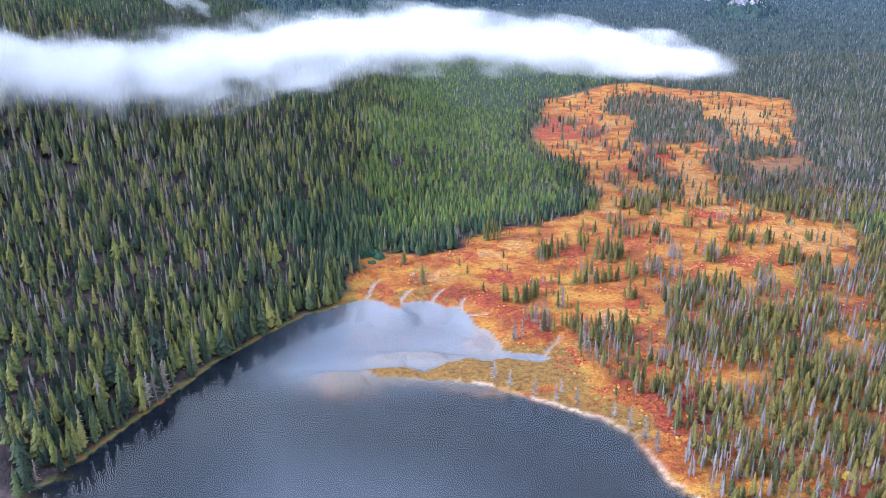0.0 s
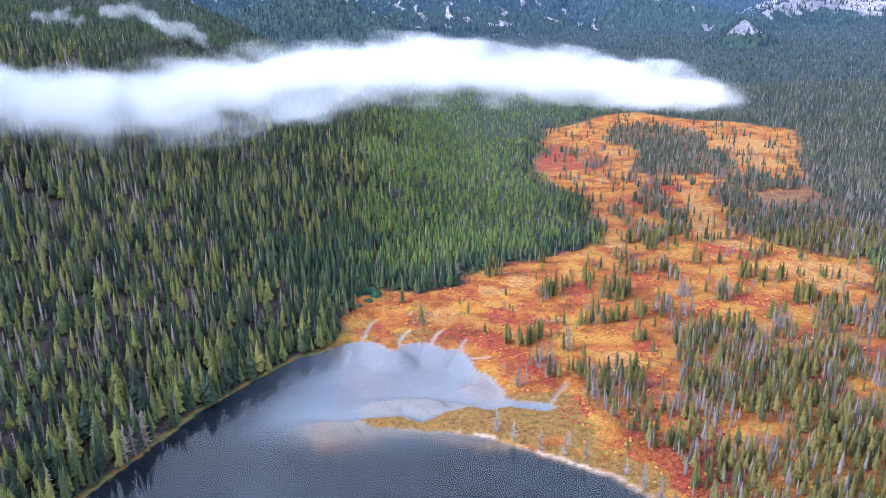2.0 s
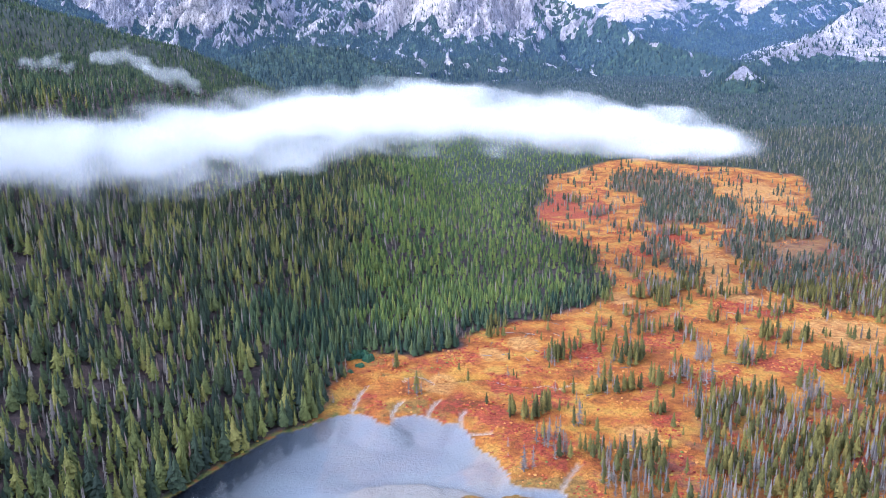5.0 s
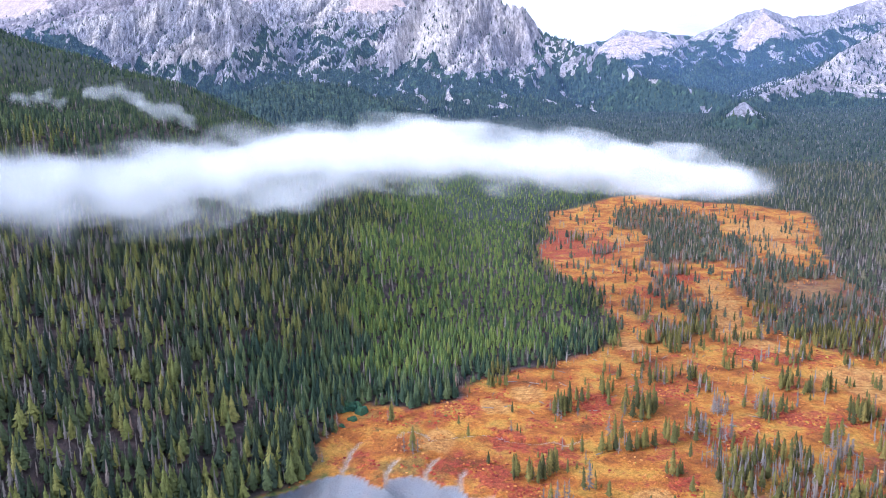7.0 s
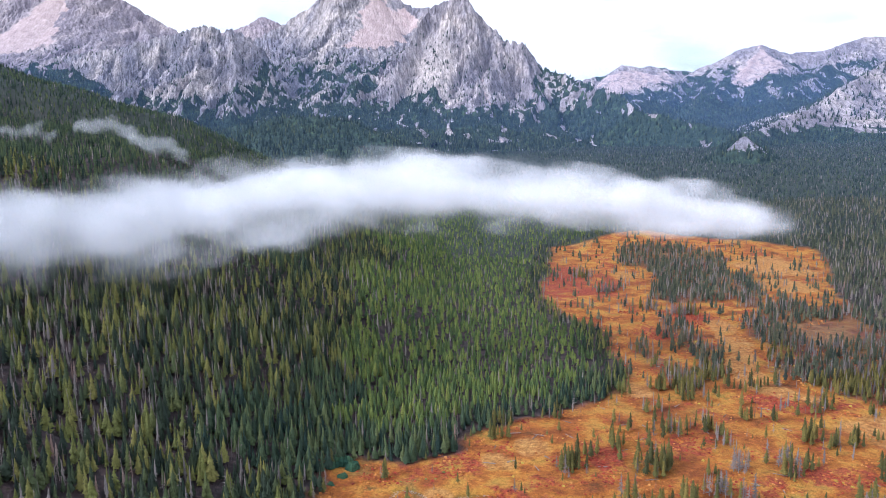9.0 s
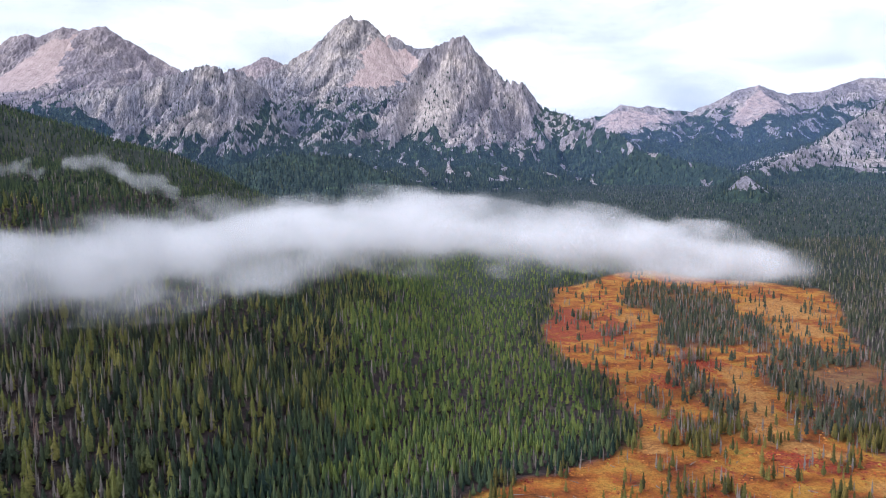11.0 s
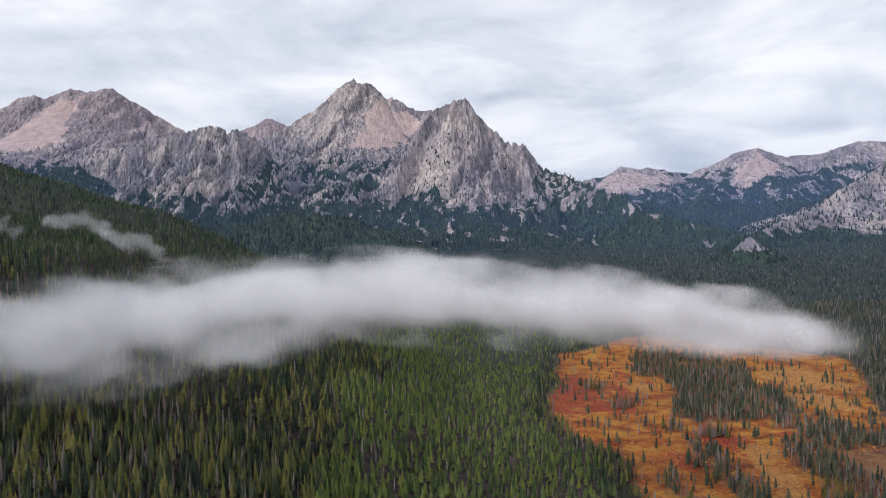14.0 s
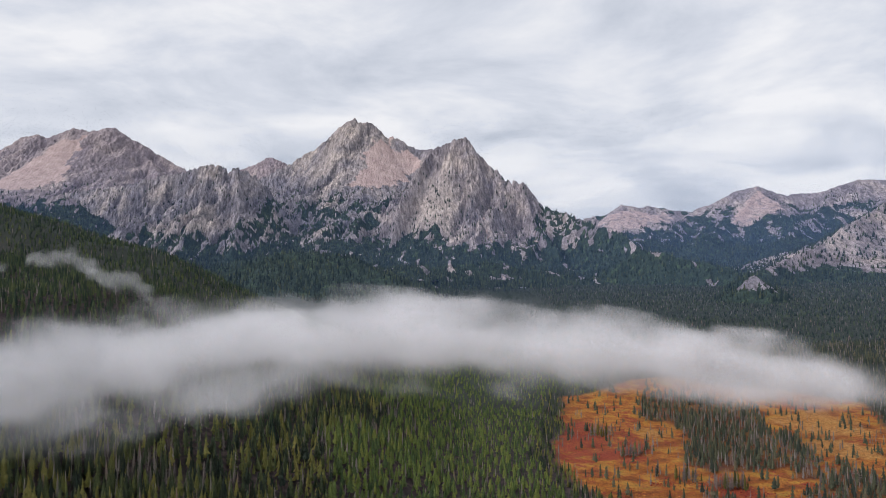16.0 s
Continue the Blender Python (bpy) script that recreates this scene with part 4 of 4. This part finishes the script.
def plant_mountains():
    x, y, r = spots(-2700, 2300, 1500, 4500, 13, 250)
    ok = seen_wedge(x, y, 0.66, 60)
    x, y = x[ok], y[ok]
    z, odds = valley(x, y), np.zeros(len(x))
    for row in MOUNTAINS:
        h = mountain_z(row[0], x, y)
        m = h > z
        nz = slope_of(row[0], x, y, h)
        stray = (0.22 + 0.45 * step(0.0, 0.35, fbm(x / 45, y / 60, 3)) if row[0] == "near_right" else 0.16 + 0.4 * step(0.05, 0.4, fbm(x / 50, y / 90, 3))) * step(0.34, 0.55, nz) * step(700, 440, h) * (1 - scree_bowl(x, y))
        odds = np.where(m, np.maximum(mountain_wood(row[0], x, y, h, nz), stray), odds)
        z = np.where(m, h, z)
    ok = r.uniform(0, 1, len(x)) < odds
    pos = np.stack([x, y, z - 1.0], -1)[ok]
    h = r.uniform(9, 20, len(pos))
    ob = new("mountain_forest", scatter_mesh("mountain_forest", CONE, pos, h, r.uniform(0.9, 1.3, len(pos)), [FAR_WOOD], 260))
    tagged(ob, "dark conifer forest on the mountains' lower slopes", "trees", kind="stuff")


def shrub(seed):
    """A low rounded bush: an uneven dome of a few facets."""
    r = np.random.default_rng(seed)
    a = np.arange(5) / 5 * 2 * np.pi
    w, w2 = r.uniform(0.75, 1.25, 5), r.uniform(0.5, 0.85, 5)
    v = np.concatenate([np.stack([np.cos(a) * w, np.sin(a) * w, np.full(5, -0.1)], -1), np.stack([np.cos(a) * w2, np.sin(a) * w2, r.uniform(0.4, 0.75, 5)], -1), [[0, 0, 0.95]]])
    f = []
    for j in range(5):
        q = (j + 1) % 5
        f += [(j, q, q + 5), (j, q + 5, j + 5), (j + 5, q + 5, 10)]
    return v, np.array(f)


def bush_look(stops):
    def build(k, bsdf):
        c = k.ramp(k.rand(), stops)
        k.put(bsdf.inputs["Base Color"], k.mix(0.8, c, k.ramp(k.noise(2.5, 4, 0.7), [(0.3, 0.4), (0.7, 1.6)]), "MULTIPLY"))
        k.bump(bsdf, k.noise(4, 3), 1.0, 0.3)
    return build


RED_BUSH = material("red_leaves", bush_look([(0.0, (0.14, 0.02, 0.016)), (0.5, (0.27, 0.04, 0.022)), (1.0, (0.36, 0.09, 0.03))]))
GOLD_BUSH = material("gold_leaves", bush_look([(0.0, (0.30, 0.17, 0.03)), (0.4, (0.40, 0.25, 0.04)), (0.65, (0.36, 0.29, 0.05)), (0.8, (0.16, 0.17, 0.04)), (1.0, (0.09, 0.12, 0.03))]))
RUST_BUSH = material("rust_leaves", bush_look([(0.0, (0.22, 0.07, 0.02)), (0.6, (0.40, 0.14, 0.03)), (1.0, (0.5, 0.22, 0.06))]))


def plant_bushes():
    tpl = [joined((shrub(600 + i), 0)) for i in range(5)]
    for nm, mat, label, x0, x1, y0, y1, pitch, seed in (
            ("red_shrubs", RED_BUSH, "crimson autumn dwarf shrubs in the marsh", -60, 200, 150, 560, 1.9, 610),
            ("gold_shrubs", GOLD_BUSH, "yellow and olive autumn willow bushes", -110, 200, 140, 520, 2.8, 620),
            ("rust_shrubs", RUST_BUSH, "rust-orange tussocks and shrubs of the marsh", -60, 220, 150, 560, 2.4, 630)):
        x, y, r = spots(x0, x1, y0, y1, pitch, seed)
        n = fbm(x / 16 + seed, y / 16, 3)
        w = step(0.12, 0.45, n) * open_ground(x, y)
        if mat is GOLD_BUSH:
            rim = (x < -50) & (lake_side(x, y) > -8)
            w = np.where(rim, 0.25, w * 0.12)
        if mat is RED_BUSH:
            w = open_ground(x, y) * step(0.42, 0.75, red_at(x, y) + 0.35 * n)
        ok = (r.uniform(0, 1, len(x)) < w) & (lake_side(x, y) < -1.2) & (creek_side(x, y) > 1.2) & ~((x < 26) & (y < 229) & (x > -45))
        x, y = x[ok], y[ok]
        size = r.uniform(0.25, 0.7, len(x)) * (1.05 if mat is GOLD_BUSH else 0.95)
        ob = new(nm, scatter_mesh(nm, tpl, np.stack([x, y, ground_z(x, y)], -1), size * 0.8, np.full(len(x), 1.35), [mat], seed))
        tagged(ob, label, "shrubs", kind="stuff")


SINGLES = plant()
plant_bushes()
plant_mountains()


def part(name, me, parent, label=""):
    ob = new(name, me)
    ob.parent = parent
    return tagged(ob, label)


def single_trees():
    live, gone = [], []
    for i in range(4):
        e = new("conifer_tree")
        part("crown", mesh_from("crown", *(crown(12, 7, 400 + i, 0.135) if i < 2 else crown(10, 7, 400 + i, 0.15, 0.12, 0.6)), [SPRUCE if i < 2 else PINE]), e)
        part("trunk", mesh_from("trunk", *stem(6, 0.016, 0.006, 0.6), [BARK]), e)
        live.append(tagged(e, "slender green conifer with drooping boughs", "tree", "single trees"))
        e = new("dead_tree")
        part("trunk", mesh_from("trunk", *stem(6, 0.016, 0.003, 1.0, 0.01), [GREY]), e)
        part("twig_crown", mesh_from("twig_crown", *twigs(70, 420 + i, 0.19, 0.010, 0.08), [GREY]), e)
        gone.append(tagged(e, "bare grey dead conifer with thin branches", "dead tree", "single dead trees"))
    r = random.Random(5)
    first, todo = {}, SINGLES[:]
    extra = [((6, 208, 0.6), 8.6), ((11, 202.5, 0.5), 7.5), ((18.5, 199, 0.5), 7), ((25, 196, 0.5), 6.5), ((27, 200, 0.6), 6), ((31, 193, 0.5), 7.5),
             ((41, 187, 0.5), 6), ((44.5, 181, 0.5), 8), ((47.5, 175, 0.5), 8.5), ((49.5, 170, 0.5), 8)]
    todo += [(p, h, 1.35, True, 0.0) for p, h in extra]
    for cx, cy, size, grey in CLUMPS:
        for _ in range(int(size * size * 0.46) + 3):
            a, d = r.uniform(0, 6.28), size * math.sqrt(r.random())
            x, y = cx + d * math.cos(a) * 1.2, cy + d * math.sin(a)
            z = float(ground_z(np.array([x]), np.array([y]))[0])
            if z > 0.15:
                todo.append(((x, y, z), r.uniform(4.5, 10), r.uniform(0.85, 1.2), r.random() < grey, 0.0))
    for p, h, w, d, l in todo:
        i = r.randrange(2) + (0 if l > 0.5 else 2)
        m = Matrix.LocRotScale(Vector(p), Euler((r.gauss(0, 0.02), r.gauss(0, 0.02), r.uniform(0, 6.28))), Vector((h * w, h * w, h)))
        src = (gone if d else live)[i]
        if src in first:
            copy_thing(src, m)
        else:
            first[src] = m
    for src in live + gone:
        if src in first:
            src.matrix_basis = first[src]
            continue
        for c in list(src.children):
            bpy.data.objects.remove(c)
        bpy.data.objects.remove(src)


single_trees()


# ---------------------------------------------------------------- low cloud
def cloud(name, spine, radii, sheets, label, thick=1.0):
    """A bank of cloud: leaning sheets of vapour, one behind another along a bent line, thickest in the middle."""
    pts, rad = np.array(spine, float), np.array(radii, float)
    n, m = (92, 22) if sheets > 12 else (30, 12)
    t = np.linspace(0, len(pts) - 1, n)
    c = np.stack([np.interp(t, np.arange(len(pts)), pts[:, i]) for i in range(3)], -1)
    w, h = (np.interp(t, np.arange(len(rad)), rad[:, i]) for i in (0, 1))
    tang = np.gradient(c, axis=0)
    side = np.stack([-tang[:, 1], tang[:, 0], np.zeros(n)], -1)
    side /= np.linalg.norm(side, axis=1)[:, None]
    along = np.linspace(0, 1, n)
    ends = step(0, 0.05, along) * step(1.0, 0.8, along)
    up = np.linspace(-1.4, 1.25, m)
    vs, fs, core = [], [], []
    for k, d in enumerate(np.linspace(-1.1, 1.1, sheets)):
        lump = 0.9 + 0.42 * fbm(t[:, None] * 1.5 + 0.12 * k, up[None] * 0.8 + 3.1 * (n > 50), 3)
        v = up[None, :] * h[:, None]
        off = d * w[:, None] + 0.4 * v + 3 * fbm(t[:, None] * 2 + 5, up[None] + 0.3 * k, 2)
        p = c[:, None, :] + side[:, None, :] * off[..., None]
        p[..., 2] += v
        r = np.sqrt((d / 1.1) ** 2 + np.where(up > 0, up / 1.2, up / 1.35)[None, :] ** 2)
        vs.append(p.reshape(-1, 3))
        core.append(((lump - r) * ends[:, None]).ravel())
        fs.append(grid_faces(n, m) + k * n * m)
    me = mesh_from(name, np.concatenate(vs), np.concatenate(fs), [VAPOUR], smooth=True)
    core = np.clip(np.concatenate(core), -0.5, 1)
    rim = np.zeros((sheets, n, m), bool)
    rim[:, [0, -1], :] = rim[:, :, [0, -1]] = True
    for key, val in (("dense", np.where(rim.ravel(), np.minimum(core, -0.02), core)), ("thick", np.full(len(core), thick))):
        me.attributes.new(key, "FLOAT", "POINT").data.foreach_set("value", np.ascontiguousarray(val, np.float32))
    tagged(new(name, me), label, "cloud", kind="stuff")


cloud("low_cloud", [(-300, 290, 98), (-240, 325, 86), (-190, 365, 82), (-130, 398, 87), (-70, 412, 95), (3, 412, 95), (60, 402, 91), (90, 393, 89), (116, 385, 88), (142, 379, 87)],
      [(44, 27), (44, 25), (42, 21), (42, 20), (42, 19), (40, 16), (38, 13), (36, 11), (31, 10), (26, 8)], 30, "long white bank of low cloud drifting over the forest")
for wisp, line, size in (("thin", [(-350, 590, 127), (-335, 592, 127), (-320, 595, 126), (-306, 598, 124)], 1.5), ("thin", [(-300, 602, 129), (-288, 606, 133), (-272, 610, 132), (-254, 616, 126)], 1.25),
                         ("torn", [(-258, 600, 122), (-244, 606, 119), (-230, 612, 114), (-216, 618, 107)], 1.3)):
    cloud("cloud_wisp", line, [(7 * size, 4 * size), (10 * size, 7 * size), (10 * size, 6 * size), (7 * size, 4 * size)], 10,
          wisp + " wisp of white mist hanging on the wooded hill", 0.4)


# ---------------------------------------------------------------- tinted sheets for aerial haze between the ranges
def haze_tint(k, bsdf):
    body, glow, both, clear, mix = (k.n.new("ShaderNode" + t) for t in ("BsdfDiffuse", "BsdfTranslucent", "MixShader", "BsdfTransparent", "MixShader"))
    # The blue of aerial haze is put into the sheets' own colour.
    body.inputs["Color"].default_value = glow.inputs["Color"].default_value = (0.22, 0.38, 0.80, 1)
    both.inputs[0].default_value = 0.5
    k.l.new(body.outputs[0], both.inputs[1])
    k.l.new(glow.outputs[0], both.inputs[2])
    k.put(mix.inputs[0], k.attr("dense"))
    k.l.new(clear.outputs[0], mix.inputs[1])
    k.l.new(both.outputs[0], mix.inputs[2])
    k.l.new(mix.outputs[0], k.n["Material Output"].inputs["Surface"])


HAZE_SHEET = material("thin_haze", haze_tint, 1.0, 0.0)


def haze():
    """Faint curtains across the valley, their blue standing in for aerial haze, thinning upwards."""
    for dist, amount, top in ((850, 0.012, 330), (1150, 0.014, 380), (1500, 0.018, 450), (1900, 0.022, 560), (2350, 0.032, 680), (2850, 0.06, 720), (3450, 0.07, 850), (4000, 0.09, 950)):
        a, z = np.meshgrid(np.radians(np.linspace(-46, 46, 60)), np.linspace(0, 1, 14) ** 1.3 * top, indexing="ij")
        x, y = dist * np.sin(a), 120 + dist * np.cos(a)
        me = mesh_from("haze", np.stack([x, y, z], -1).reshape(-1, 3), grid_faces(*x.shape), [HAZE_SHEET], smooth=True)
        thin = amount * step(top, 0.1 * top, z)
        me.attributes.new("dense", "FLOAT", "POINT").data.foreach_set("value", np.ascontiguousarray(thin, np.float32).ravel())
        tagged(new("haze", me), "faint blue sheets standing in for aerial haze before the mountains", "haze", kind="stuff")


haze()


# ---------------------------------------------------------------- logs and single bushes
def fallen_logs():
    r = random.Random(12)
    base = new("fallen_log")
    v, f = stem(7, 0.5, 0.28, 1.0)
    part("trunk", mesh_from("trunk", v, f, [GREY]), base)
    tv, tf = twigs(7, 640, 1.6, 0.09, 0.3)
    part("stub", mesh_from("stub", tv, tf, [GREY]), base)
    tagged(base, "grey fallen dead trunk lying in the marsh", "log", "fallen logs")
    places = []
    while len(places) < 44:
        x, y = r.uniform(5, 150), r.uniform(285, 430)
        a = np.array([x]), np.array([y])
        if open_ground(*a)[0] > 0.9 and lake_side(*a)[0] < -6 and creek_side(*a)[0] > 3:
            places.append((x, y, float(ground_z(*a)[0])))
    for n, (x, y, z) in enumerate(places):
        long, thick = r.uniform(2, 5), r.uniform(0.25, 0.45)
        m = Matrix.LocRotScale(Vector((x, y, z + 0.12)), Euler((radians(r.uniform(86, 90)), 0, r.uniform(0, 6.28))), Vector((thick, thick, long)))
        if n < len(places) - 1:
            copy_thing(base, m)
        else:
            base.matrix_basis = m


def lobed_bush(seed, lobes=9):
    """A rounded bush of several leafy lobes."""
    r = np.random.default_rng(seed)
    vs, fs, n = [], [], 0
    for _ in range(lobes):
        v, f = shrub(int(r.integers(1, 10 ** 6)))
        a, d = r.uniform(0, 6.28), r.uniform(0, 0.75)
        vs.append(v * r.uniform(0.35, 0.6) * np.array([1, 1, 1.5]) + np.array([math.cos(a) * d, math.sin(a) * d, 0.15 * (1 - d)]))
        fs.append(f + n)
        n += len(v)
    return np.concatenate(vs), np.concatenate(fs)


TEAL = material("willow_leaves", bush_look([(0.0, (0.022, 0.058, 0.036)), (1.0, (0.045, 0.088, 0.042))]))


def willow_bushes():
    for n, (x, y, size) in enumerate(((-50, 321, 4.0), (-46, 318, 3.0), (-53, 317, 2.6), (-48, 311, 1.8), (-51, 305, 1.3))):
        z = float(ground_z(np.array([float(x)]), np.array([float(y)]))[0])
        ob = new("willow_bush", mesh_from("willow_bush", *lobed_bush(700 + n, 16), [TEAL]))
        ob.matrix_basis = Matrix.LocRotScale(Vector((x, y, z - 0.1)), Euler((0, 0, n)), Vector((size, size, size * 0.9)))
        tagged(ob, "rounded deep green willow bush at the forest edge", "bush", "willow bushes")
    for n, (x, y, size) in enumerate(((62, 172, 2.6), (66, 175, 2.0), (64, 166, 1.7), (96, 160, 2.2), (104, 168, 1.8), (88, 150, 1.6))):
        z = float(ground_z(np.array([float(x)]), np.array([float(y)]))[0])
        ob = new("yellow_bush", mesh_from("yellow_bush", *lobed_bush(720 + n, 14), [GOLD_BUSH]))
        ob.matrix_basis = Matrix.LocRotScale(Vector((x, y, z - 0.1)), Euler((0, 0, n)), Vector((size, size, size * 0.8)))
        tagged(ob, "bright yellow autumn bush among dead pines", "bush", "yellow bushes")


fallen_logs()
willow_bushes()
